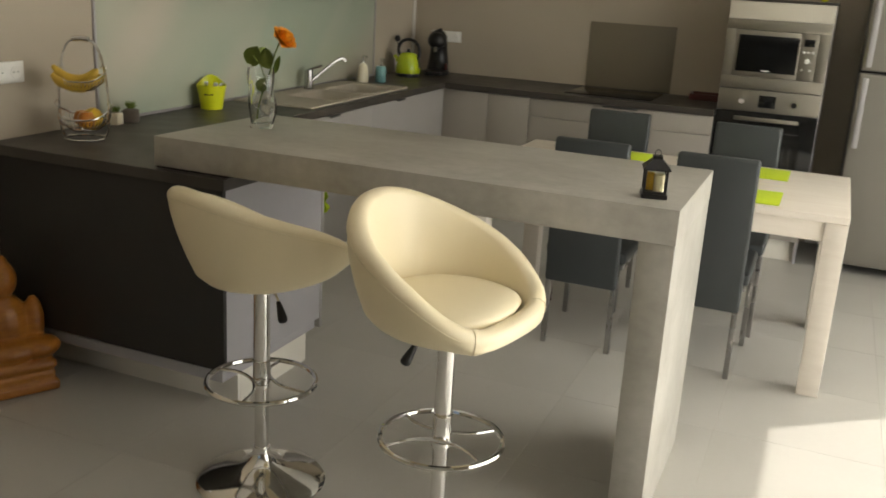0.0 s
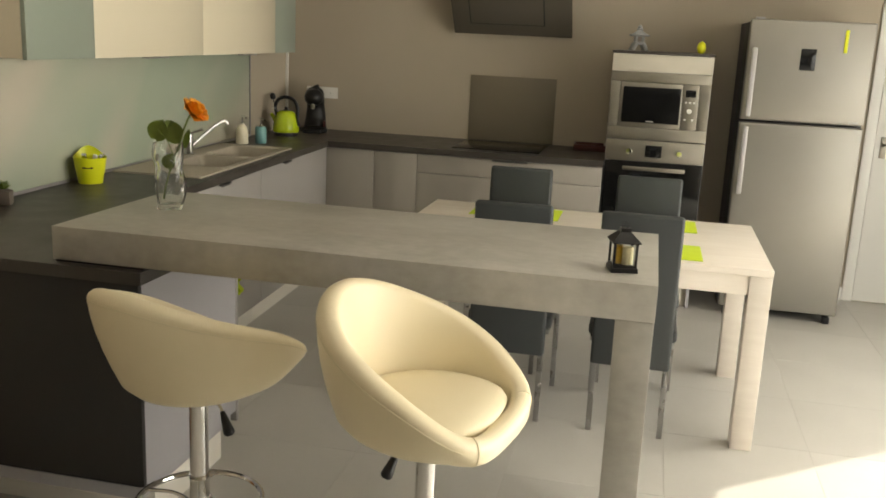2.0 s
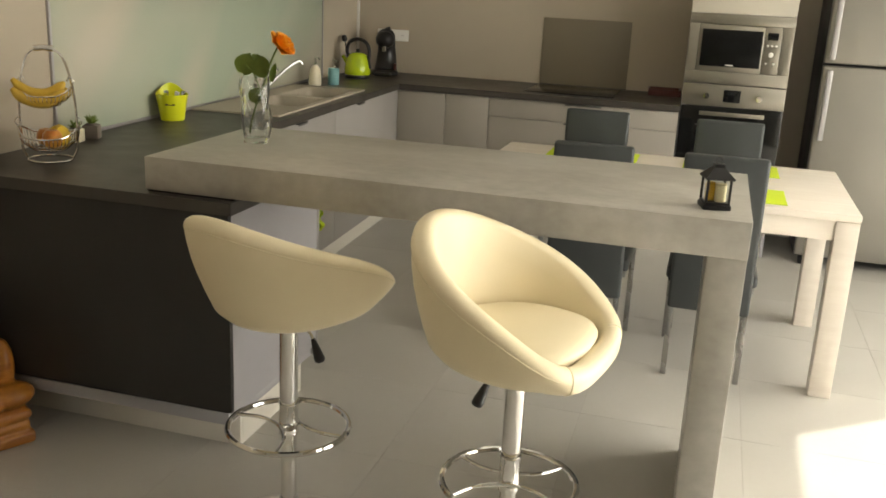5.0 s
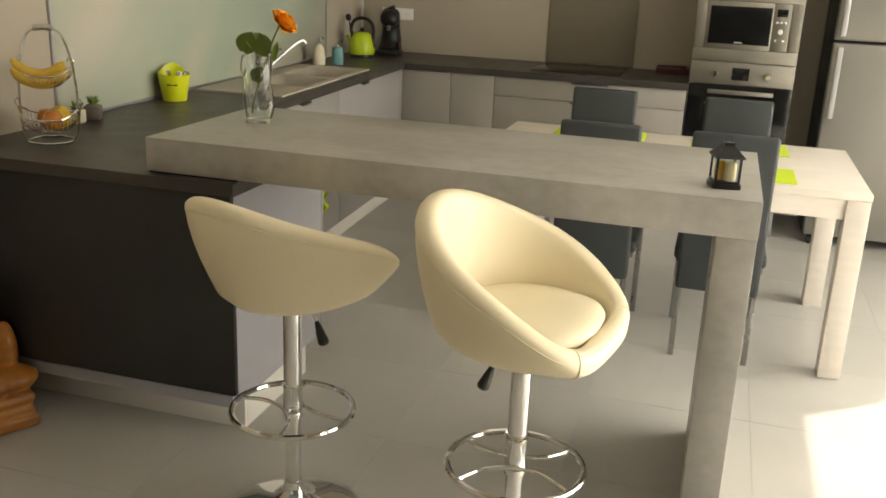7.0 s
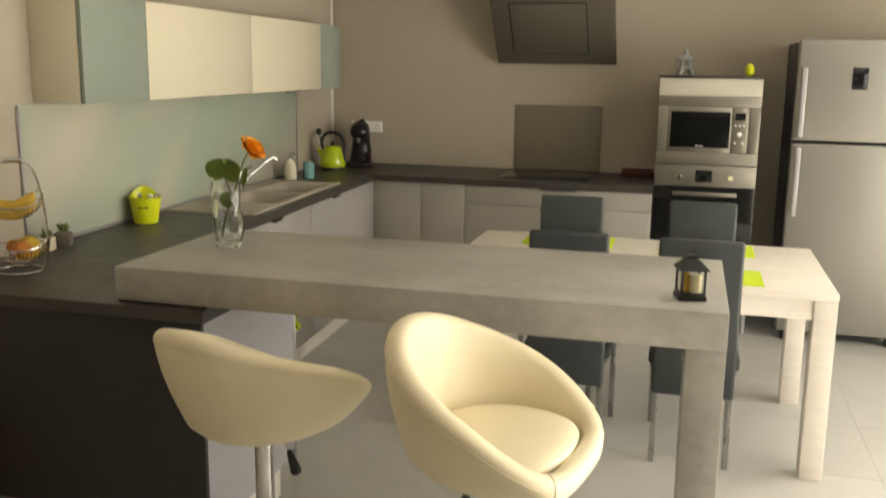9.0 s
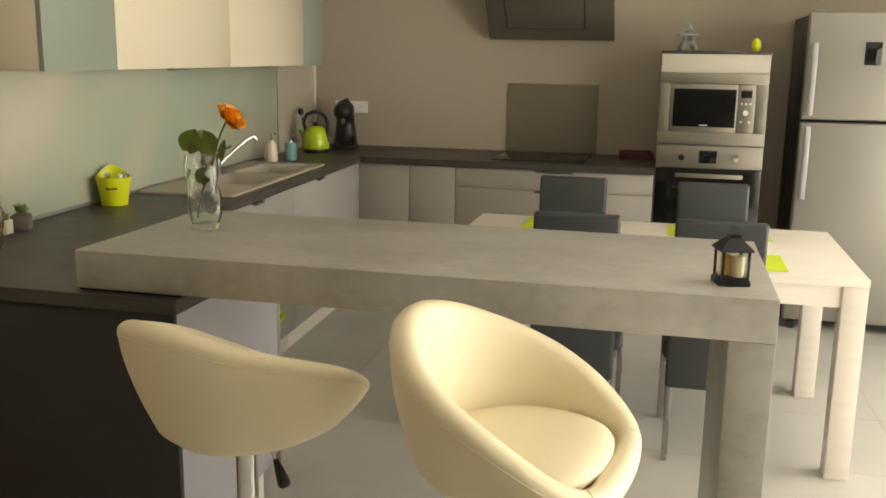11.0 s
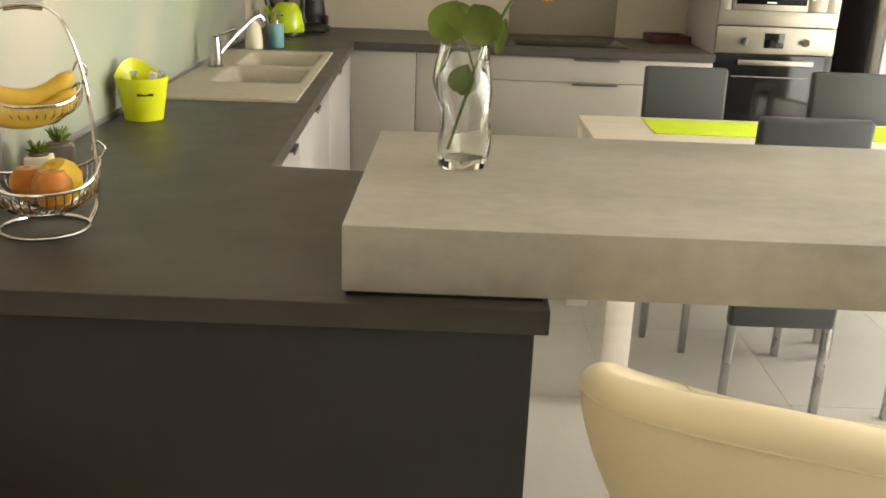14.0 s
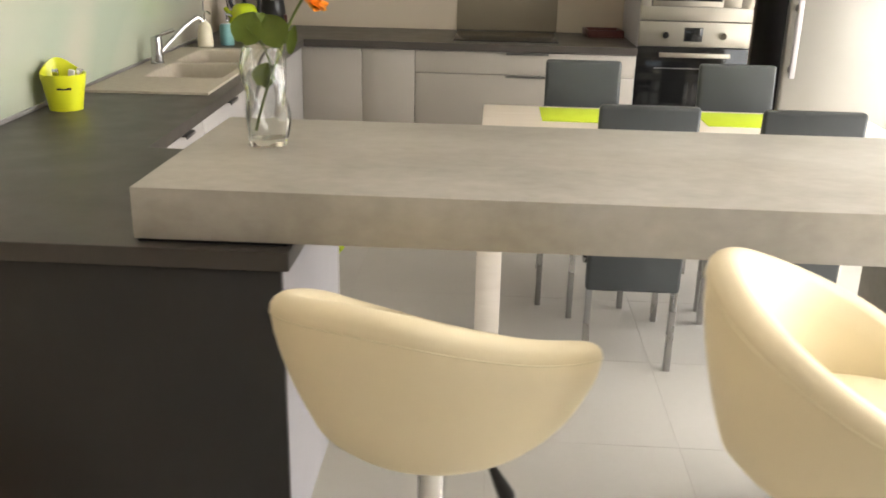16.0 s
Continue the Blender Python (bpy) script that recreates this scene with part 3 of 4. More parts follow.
def oven_tower():
    t = thing("oven_tower", pose(2.362, 3.50, 0), "tall white unit housing a microwave and an oven", "cabinet")
    w = 0.603
    part("side", bx(0, 0.018, 0.022, 0.646, 0.0, 1.578, 0.001), M_SIDE, t)
    part("side", bx(w - 0.018, w, 0.022, 0.646, 0.0, 1.578, 0.001), M_SIDE, t)
    part("top", bx(-0.006, w + 0.006, -0.004, 0.646, 1.580, 1.596, 0.002), M_TOP, t, "dark grey top board")
    part("back", bx(0.018, w - 0.018, 0.635, 0.646, 0.0, 1.578, 0), M_SIDE, t)
    part("filler_panel", bx(0.0015, w - 0.0015, 0, 0.02, 1.474, 1.578, 0.002), M_PALE, t)
    part("drawer_front", bx(0.0015, w - 0.0015, 0, 0.02, 0.14, 0.452, 0.002), M_FRONT, t)
    part("plinth", bx(0, w, 0.06, 0.075, 0, 0.138, 0.001), M_PLINTH, t)
    m = thing("built_in_microwave", pose(2.362, 3.50, 1.06), "stainless steel built-in microwave with black door window", "microwave")
    part("trim_frame", merge(bx(0.002, w - 0.002, -0.004, 0.018, 0.0, 0.072, 0.0004), bx(0.002, w - 0.002, -0.004, 0.018, 0.352, 0.412, 0.0004),
                             bx(0.002, 0.060, -0.004, 0.018, 0.0725, 0.3515, 0.0004), bx(w - 0.066, w - 0.002, -0.004, 0.018, 0.0725, 0.3515, 0.0004)), M_STEEL, m)
    part("body", bx(0.03, w - 0.03, 0.02, 0.45, 0.02, 0.40, 0), M_SHELL, m)
    part("door", bx(0.063, 0.437, -0.012, 0.016, 0.075, 0.349, 0.003), M_STEEL, m)
    part("window", bx(0.080, 0.428, -0.0155, -0.0125, 0.104, 0.322, 0.001), M_MWBLK, m)
    c = part("control_panel", bx(0.440, w - 0.069, -0.012, 0.016, 0.075, 0.349, 0.003), M_STEEL, m)
    part("display", bx(0.455, 0.515, -0.0145, -0.0125, 0.275, 0.318, 0.001), M_GLASSBLK, c)
    part("dial", moved(lathe([(0, 0.012), (0.013, 0.012), (0.015, 0.0), (0, 0)], 20), pose(0.485, -0.012, 0.19, 90)), M_WHITE, c)
    for x, z in ((0.461, 0.242), (0.485, 0.242), (0.509, 0.242), (0.463, 0.138), (0.507, 0.138)):
        part("button", moved(lathe([(0, 0.004), (0.006, 0.004), (0.007, 0.0), (0, 0)], 12), pose(x, -0.012, z, 90)), M_WHITE, c)
    part("logo_bar", bx(0.232, 0.277, -0.0165, -0.0156, 0.111, 0.117, 0), M_WHITE, m)
    o = thing("built_in_oven", pose(2.362, 3.50, 0.455), "built-in oven with steel control strip and black glass door", "oven")
    part("control_strip", bx(0.003, w - 0.003, -0.006, 0.02, 0.468, 0.600, 0.003), M_STEEL, o)
    part("display", bx(0.245, 0.345, -0.0085, -0.0065, 0.497, 0.571, 0.001), M_GLASSBLK, o)
    for x in (0.145, 0.452):
        k = part("knob", moved(lathe([(0, 0.022), (0.017, 0.022), (0.020, 0.018), (0.021, 0.0), (0, 0)], 24), pose(x, -0.006, 0.53, 90)), M_CHROME, o)
    d = part("door", bx(0.003, w - 0.003, -0.008, 0.02, 0.003, 0.464, 0.003), M_GLASSBLK, o)
    for z in (0.10, 0.35):
        part("window_line", bx(0.10, 0.50, -0.0095, -0.0085, z, z + 0.004, 0), M_TUBE, d)
    part("handle", merge(bx(0.115, 0.495, -0.052, -0.040, 0.415, 0.440, 0.004), bx(0.135, 0.150, -0.040, -0.008, 0.42, 0.435, 0.001), bx(0.46, 0.475, -0.040, -0.008, 0.42, 0.435, 0.001)), M_STEEL, d, "steel bar handle")
    part("body", bx(0.03, w - 0.03, 0.022, 0.55, 0.01, 0.59, 0), M_SHELL, o)


oven_tower()


def fridge():
    f = thing("fridge_freezer", pose(3.145, 3.46, 0), "tall silver fridge freezer with dark sides", "fridge")
    w, d = 0.70, 0.66
    part("body", bx(0, w, 0.07, d, 0.045, 1.80, 0.006), M_SHELL, f)
    part("freezer_door", bx(0.0, w, 0, 0.066, 1.226, 1.815, 0.012, 3), M_FRIDGE, f)
    part("fridge_door", bx(0.0, w, 0, 0.066, 0.06, 1.212, 0.012, 3), M_FRIDGE, f)
    for z0, z1 in ((1.25, 1.65), (0.78, 1.19)):
        part("handle", merge(bx(0.022, 0.052, -0.056, -0.036, z0, z1, 0.006, 3), bx(0.026, 0.048, -0.036, 0.0, z0 + 0.03, z0 + 0.06, 0.003), bx(0.026, 0.048, -0.036, 0.0, z1 - 0.06, z1 - 0.03, 0.003)), M_SILVER, f, "pale silver bar handle")
    part("display", bx(0.30, 0.385, -0.003, 0.001, 1.53, 1.655, 0.001), M_GLASSBLK, f)
    part("logo_bar", bx(0.61, 0.665, -0.003, 0.001, 1.236, 1.250, 0), M_TUBE, f)
    part("hinge_cap", bx(0.03, 0.08, 0.02, 0.07, 1.815, 1.827, 0.004), M_SILVER, f)
    for x in (0.03, w - 0.07):
        part("foot", bx(x, x + 0.04, 0.02, 0.08, 0, 0.045, 0.006), M_BLACK, f)
    g = thing("paper_strip", pose(3.145 + 0.53, 3.457, 1.64), "small yellow-green plastic strip stuck on the fridge door", "magnet")
    part("strip", bx(0, 0.02, -0.006, 0, 0, 0.13, 0.003), M_LIMEP, g)


fridge()

# ---------------------------------------------------------------- table and chairs


def dining_table():
    t = thing("dining_table", pose(1.55, 1.385, 0), "whitewashed wooden dining table with square legs", "table")
    w, d = 1.615, 0.98
    part("tabletop", bx(0, w, 0, d, 0.750, 0.780, 0.004), M_TABLE, t)
    for x, y in ((0.002, 0.002), (w - 0.090, 0.002), (0.002, d - 0.090), (w - 0.090, d - 0.090)):
        part("leg", bx(x, x + 0.088, y, y + 0.088, 0, 0.749, 0.004), M_TABLE, t)
    part("apron", bx(0.091, w - 0.091, 0.012, 0.034, 0.668, 0.749, 0.002), M_TABLE, t)
    part("apron", bx(0.091, w - 0.091, d - 0.034, d - 0.012, 0.668, 0.749, 0.002), M_TABLE, t)
    part("apron", bx(0.012, 0.034, 0.091, d - 0.091, 0.668, 0.749, 0.002), M_TABLE, t)
    part("apron", bx(w - 0.034, w - 0.012, 0.091, d - 0.091, 0.668, 0.749, 0.002), M_TABLE, t)
    for x, y in ((0.24, 0.05), (0.90, 0.05), (0.24, 0.64), (0.90, 0.64)):
        solid("placemat", bx(0, 0.44, 0, 0.29, 0, 0.004, 0.0015), M_LIME, pose(1.55 + x, 1.385 + y, 0.780), "lime green felt placemat on the table", "placemat", "placemats")


dining_table()


def soft_pad(w, h, d, r=0.02, n=3):
    bm = bx(-w / 2, w / 2, -d / 2, d / 2, 0, h, min(r, d * 0.45), n)
    return bm


def dining_chair():
    c = thing("dining_chair", pose(2.105, 1.385, 0), "slate grey leatherette chair with slim steel legs", "chair", "chairs round the table")
    rake = Matrix.Translation((0, 0.028, 0.305)) @ Matrix.Rotation(radians(3), 4, "X")
    part("backrest", moved(soft_pad(0.33, 0.665, 0.045, 0.014), rake), M_CHAIR, c)
    part("seat", bx(-0.185, 0.185, 0.055, 0.50, 0.415, 0.47, 0.016, 3), M_CHAIR, c)
    for x in (-1, 1):
        part("leg", bx(x * 0.150 - 0.012, x * 0.150 + 0.012, 0.012, 0.036, 0, 0.31, 0.003), M_TUBE, c, "satin steel leg")
        part("leg", bx(x * 0.172 - 0.012, x * 0.172 + 0.012, 0.465, 0.489, 0, 0.414, 0.003), M_TUBE, c, "satin steel leg")
        part("side_rail", bx(x * 0.165 - 0.010, x * 0.165 + 0.010, 0.056, 0.464, 0.392, 0.414, 0.002), M_TUBE, c)
    return c


chair = dining_chair()
copy_thing(chair, pose(2.635, 1.375, 0))
copy_thing(chair, pose(1.983, 2.465, 0, 0, 0, 180))
copy_thing(chair, pose(2.652, 2.465, 0, 0, 0, 180))

# ---------------------------------------------------------------- bar stools


TUB_R, TUB_F = 0.277, 0.206  # radius of the tub, and how far its flat front lies from the middle


def tub_plan(a):
    """Radius of the rim at the angle a from the front: round, cut flat in front."""
    return ((1 / TUB_R) ** 8 + (max(math.cos(a), 0) / TUB_F) ** 8) ** (-1 / 8)


def tub_rim(s):
    """Height of the rim: s is 0 at the very front and 1 at the back; low lip, long even rise."""
    return 0.667 + 0.744 * s - 0.755 * s ** 2 + 0.376 * s ** 3 + 0.010 * math.exp(-((s - 0.14) / 0.09) ** 2)


def tub_section(a):
    """Outline (radius, height) of the tub at the angle a from its front, from under the seat over the rim to the inside."""
    r = tub_plan(a)
    s = (1 - r * math.cos(a) / TUB_R) / 2
    h = tub_rim(s)
    low = min(1.0, (h - 0.032 - 0.692) / 0.085)
    pts = [(0.06, 0.690), (0.120, 0.694), (0.170, 0.704), (0.206, 0.721), (0.229, 0.746)]
    k = min(1.0, (r - 0.002) / 0.243)
    wide = 1 + 0.09 * min(1.0, max(0.0, (0.62 - s) / 0.4))
    k = min(k * wide, (r - 0.002) / 0.229)
    pts = [pts[0]] + [(p * k, 0.692 + (z - 0.692) * low) for p, z in pts[1:]]
    r0, z0 = pts[-1]
    for q in (0.2, 0.4, 0.6, 0.8, 1.0):
        pts.append((r0 + (r - r0) * math.sin(q * math.pi / 2) ** 0.95, z0 + (h - 0.024 - z0) * q))
    th = 0.056
    for b in range(1, 8):
        g = math.pi * b / 8
        pts.append((r - th / 2 + th / 2 * math.cos(g), h - 0.024 + 0.024 * math.sin(g)))
    for q in (0.2, 0.45, 0.7, 1.0):
        pts.append(((r - th) * (1 - 0.13 * q), h - 0.024 + (0.715 - h + 0.024) * q))
    return pts


def bucket_shell(n=88):
    """A tub seat: low squarish lip in front (+x), high round back."""
    bm = bmesh.new()
    rings = []
    for k in range(n):
        a = 2 * math.pi * k / n
        rings.append([bm.verts.new((r * math.cos(a), r * math.sin(a), z)) for r, z in tub_section(a)])
    m = len(rings[0])
    for k in range(n):
        a, b = rings[k], rings[(k + 1) % n]
        for j in range(m - 1):
            bm.faces.new((a[j], b[j], b[j + 1], a[j + 1]))
    bm.faces.new([r[0] for r in rings][::-1])
    bm.faces.new([r[-1] for r in rings])
    return bm


def seam_line(deg, rows):
    a = radians(deg)
    return [((r + 0.0004) * math.cos(a), (r + 0.0004) * math.sin(a), z + 0.0004) for r, z in tub_section(a)[rows[0]:rows[1]]]


def bar_stool(x, y, facing, seat, ring_z, ring_turn, lever_turn, reach):
    """facing, ring_turn and lever_turn are headings in the room; seat is the tub's own shift and lean on its worn mount."""
    s = thing("bar_stool", pose(x, y, 0, 0, 0, facing), "cream leatherette tub bar stool on a chrome gas-lift column", "bar stool", "bar stools")
    dx, dy, dz, lean_x, lean_y = seat
    back = Matrix.Rotation(radians(-facing), 4, "Z")
    lean = Matrix.Rotation(radians(-lean_y), 4, "X") @ Matrix.Rotation(radians(lean_x), 4, "Y")
    sit = back @ Matrix.Translation((dx, dy, 0.75 + dz)) @ lean @ back.inverted() @ Matrix.Translation((0.008, 0, -0.75))
    shell = part("shell", moved(bucket_shell(), sit), M_STOOL, s, sharp=60)
    for d in (-43, 43):
        part("seam", moved(tube(seam_line(d, (1, 15)), 0.0017, 6), sit), M_SEAM, shell)
    line = []
    for k in range(45):
        a = radians(52 + 256 / 44 * k)
        r, z = tub_section(a)[9]
        line.append(((r + 0.0003) * math.cos(a), (r + 0.0003) * math.sin(a), z - 0.006))
    part("welt", moved(tube(line, 0.0013, 6), sit), M_SEAM, shell)
    cushion = lathe([(0, 0.799), (0.08, 0.798), (0.135, 0.795), (0.172, 0.789), (0.194, 0.780), (0.202, 0.769), (0.188, 0.745), (0.16, 0.722), (0, 0.718)], 64)
    for v in cushion.verts:
        k = 0.815 + 2.43 * (tub_plan(math.atan2(v.co.y, v.co.x)) - TUB_F)
        v.co.x *= k
        v.co.y *= k
    part("cushion", moved(cushion, sit), M_STOOL, s, "cream seat cushion with a flat front", sharp=60)
    drop = -dz
    part("mount", lathe([(0, 0.655), (0.045, 0.655), (0.058, 0.680), (0.058, 0.700), (0, 0.700)], 32), M_BLACK, s)
    part("gas_lift", lathe([(0, ring_z), (0.0255, ring_z), (0.0255, 0.675 - drop), (0, 0.675 - drop)], 28), M_CHROME, s)
    c0, c1 = ring_z - 0.022, ring_z + 0.075
    part("collar", lathe([(0.0225, c0), (0.0285, c0 + 0.002), (0.0285, c0 + 0.022), (0.0272, c0 + 0.024), (0.0272, c1 - 0.008), (0.0285, c1 - 0.006), (0.0285, c1 - 0.001), (0.0255, c1)], 28), M_CHROME, s)
    part("column", lathe([(0, 0.02), (0.0225, 0.02), (0.0225, ring_z), (0, ring_z)], 28), M_CHROME, s)
    part("base", lathe([(0, 0.118), (0.026, 0.118), (0.029, 0.098), (0.037, 0.078), (0.054, 0.061), (0.083, 0.047), (0.122, 0.036), (0.162, 0.025), (0.192, 0.014), (0.206, 0.007), (0.209, 0.003), (0.207, 0.0), (0, 0.0)], 72), M_CHROME, s, "round domed chrome base", sharp=50)
    bows = []
    for side in (-1, 1):
        e = 0.169
        bows.append(tube(smooth_line([(-e * 0.80, side * e * 0.60, ring_z), (-0.075, side * 0.048, ring_z + 0.004), (0.0, side * 0.030, ring_z + 0.006), (0.075, side * 0.048, ring_z + 0.004), (e * 0.80, side * e * 0.60, ring_z)], 6), 0.0055, 8))
    foot = part("footrest", ring(0, 0, ring_z, 0.171, 0.171, 0.0085, 64), M_CHROME, s)
    for b in bows:
        part("bow", moved(b, Matrix.Rotation(radians(ring_turn - facing), 4, "Z")), M_CHROME, foot)
    turn = Matrix.Translation((0, 0, -drop)) @ Matrix.Rotation(radians(lever_turn - facing), 4, "Z") @ Matrix.Translation((reach, 0, 0))
    lever = part("lever", moved(tube(smooth_line([(0.02, 0, 0.676), (0.065, 0, 0.676), (0.092, 0, 0.668), (0.106, 0, 0.655)]), 0.004, 8), turn), M_CHROME, s)
    part("grip", moved(tube(smooth_line([(0.103, 0, 0.658), (0.114, 0, 0.644), (0.134, 0, 0.617), (0.143, 0, 0.604)], 4), 0.0135, 12,
                      taper=[0.45, 0.5, 0.56, 0.62, 0.70, 0.80, 0.90, 1.0, 1.08, 1.1, 1.05, 0.9, 0.5]), turn), M_BLACK, lever, "black plastic grip")
    return s


bar_stool(1.504, -0.247, 69.4, (0.008, 0.021, -0.006, -2.4, -6.1), 0.345, -40, -34, 0.022)
bar_stool(2.172, -0.366, -11, (0.009, -0.032, 0.019, 0.0, 0.0), 0.372, 8, -119, 0.0)

# ---------------------------------------------------------------- things on the bar


def vase_with_flower():
    base = pose(1.074, 0.395, 1.0262)
    v = thing("glass_vase", base, "clear twisted glass vase on the bar counter", "vase")
    bm = bmesh.new()
    n, rows = 40, 26
    rings = []
    for inner in (0, 1):
        for i in range(rows + 1):
            q = i / rows if not inner else 1 - i / rows
            if inner and q < 0.06:
                continue
            z = 0.222 * q
            r = 0.040 + 0.0045 * math.sin(q * math.pi * 1.15 - 0.25) + 0.003 * q - (0.0065 if inner else 0)
            tw = radians(20 + 165 * q)
            ringv = []
            for k in range(n):
                a = 2 * math.pi * k / n
                sq = (abs(math.cos(a)) ** 3.6 + abs(math.sin(a)) ** 3.6) ** (-1 / 3.6) * (1 + 0.06 * math.cos(2 * a))
                ringv.append(bm.verts.new((r * sq * math.cos(a + tw) + 0.005 * math.sin(q * 6), r * sq * math.sin(a + tw), z)))
            rings.append(ringv)
    for a, b in zip(rings, rings[1:]):
        for k in range(n):
            bm.faces.new((a[k], a[(k + 1) % n], b[(k + 1) % n], b[k]))
    bm.faces.new(rings[0][::-1])
    bm.faces.new(rings[-1])
    part("body", bm, M_VASE, v, sharp=60)
    f = thing("cut_flower", base, "orange bloom with green leaves standing in the vase", "flower")
    stem = smooth_line([(-0.025, 0.0, 0.03), (0.0, 0.0, 0.12), (0.03, 0.0, 0.20), (0.065, -0.01, 0.28), (0.098, -0.02, 0.335)])
    part("stem", tube(stem, 0.0032, 8), M_STEM, f)
    part("stem", tube(smooth_line([(0.02, 0, 0.17), (0.0, 0.0, 0.22), (-0.02, 0.0, 0.245)]), 0.002, 6), M_STEM, f)
    rnd = random.Random(5)
    petals = []
    for k in range(34):
        a = k * 2.4
        tilt = 8 + 78 * (k / 34)
        size = 0.026 + 0.018 * (k / 34)
        b = bmesh.new()
        grid = [[b.verts.new(((j - 2) / 2 * size * 0.62 * math.sin(math.pi * (0.18 + 0.72 * i / 4)), 0.004 * math.cos((j - 2) * 1.2), i / 4 * size * 1.25 + 0.004 * rnd.random())) for j in range(5)] for i in range(5)]
        for i in range(4):
            for j in range(4):
                b.faces.new((grid[i][j], grid[i][j + 1], grid[i + 1][j + 1], grid[i + 1][j]))
        petals.append(moved(b, Matrix.Translation((0.100, -0.02, 0.328)) @ Matrix.Rotation(radians(44), 4, "Y") @ Matrix.Rotation(a, 4, "Z") @ Matrix.Rotation(radians(-tilt), 4, "X")))
    part("bloom", merge(*petals), M_PETAL, f, "full orange bloom")

    def leaf(c, w, l, rx, ry, rz):
        b = bmesh.new()
        rows_ = 9
        grid = []
        for i in range(rows_):
            q = i / (rows_ - 1)
            hw = w * math.sin(math.pi * min(0.98, 0.06 + 0.92 * q)) ** 0.7
            grid.append([b.verts.new((hw * (j - 3) / 3 * (1 + 0.05 * (j % 2)), 0.12 * w * math.cos((j - 3) * 0.8) + 0.02 * q * q, l * (q - 0.5))) for j in range(7)])
        for i in range(rows_ - 1):
            for j in range(6):
                b.faces.new((grid[i][j], grid[i][j + 1], grid[i + 1][j + 1], grid[i + 1][j]))
        return moved(b, pose(*c, rx, ry, rz))
    part("leaf", leaf((-0.034, -0.012, 0.258), 0.036, 0.072, 20, 25, 10), M_LEAF, f)
    part("leaf", leaf((0.026, -0.014, 0.256), 0.038, 0.070, 14, -30, -12), M_LEAF, f)
    part("leaf", leaf((-0.006, 0.012, 0.268), 0.036, 0.062, -18, 5, 25), M_LEAF, f)
    part("leaf", leaf((0.062, 0.0, 0.235), 0.012, 0.06, 10, 10, 0), M_LEAF, f)
    part("leaf", leaf((-0.004, 0.0, 0.155), 0.026, 0.05, 15, 20, 0), M_LEAF, f)


vase_with_flower()


def lantern():
    l = thing("candle_lantern", pose(2.588, 0.135, 1.0255, 0, 0, 14) @ Matrix.Diagonal((0.84, 0.84, 1.0, 1)), "small black metal lantern with candles inside", "lantern")
    a = 0.040
    part("base", merge(bx(-a - 0.004, a + 0.004, -a - 0.004, a + 0.004, 0.0, 0.014, 0.002), bx(-a, a, -a, a, 0.014, 0.020, 0.001)), M_BLACK, l)
    for sx in (-1, 1):
        for sy in (-1, 1):
            part("post", bx(sx * a - 0.004 * (sx > 0) * 2 + 0.0, sx * a + 0.008 * (sx < 0), sy * a - 0.008 * (sy > 0), sy * a + 0.008 * (sy < 0), 0.020, 0.084, 0.001, 1), M_BLACK, l)
    bm = bmesh.new()
    lev = [(a + 0.006, 0.082), (a + 0.007, 0.086), (0.022, 0.108), (0.016, 0.112), (0.016, 0.121), (0.0, 0.124)]
    rings = [[bm.verts.new((sx * r, sy * r, z)) for sx, sy in ((-1, -1), (1, -1), (1, 1), (-1, 1))] for r, z in lev[:-1]]
    for p, q in zip(rings, rings[1:]):
        for k in range(4):
            bm.faces.new((p[k], p[(k + 1) % 4], q[(k + 1) % 4], q[k]))
    bm.faces.new(rings[0][::-1])
    bm.faces.new(rings[-1])
    part("roof", bm, M_BLACK, l, sharp=20)
    part("ring", moved(ring(0, 0, 0, 0.010, 0.010, 0.0015, 20, 6), pose(0, 0, 0.128, 90)), M_BLACK, l)
    for x, y, mt, r in ((-0.015, 0.010, M_CANDLEY, 0.016), (0.013, -0.011, M_CANDLE, 0.018)):
        solid("candle", lathe([(0, 0), (r, 0), (r, 0.046), (r - 0.003, 0.049), (0, 0.045)], 20), mt, l.matrix_world @ pose(x, y, 0.020), "short wax candle inside the lantern", "candle", "candles")
    for sx, sy, rot in ((0, -1, 0), (0, 1, 0), (-1, 0, 90), (1, 0, 90)):
        p = part("pane", moved(bx(-a + 0.008, a - 0.008, -0.0008, 0.0008, 0.020, 0.082, 0), pose(sx * (a - 0.004), sy * (a - 0.004), 0, 0, 0, rot)), M_GLASS, l)
        p.visible_shadow = False


lantern()

# ---------------------------------------------------------------- things on the worktop


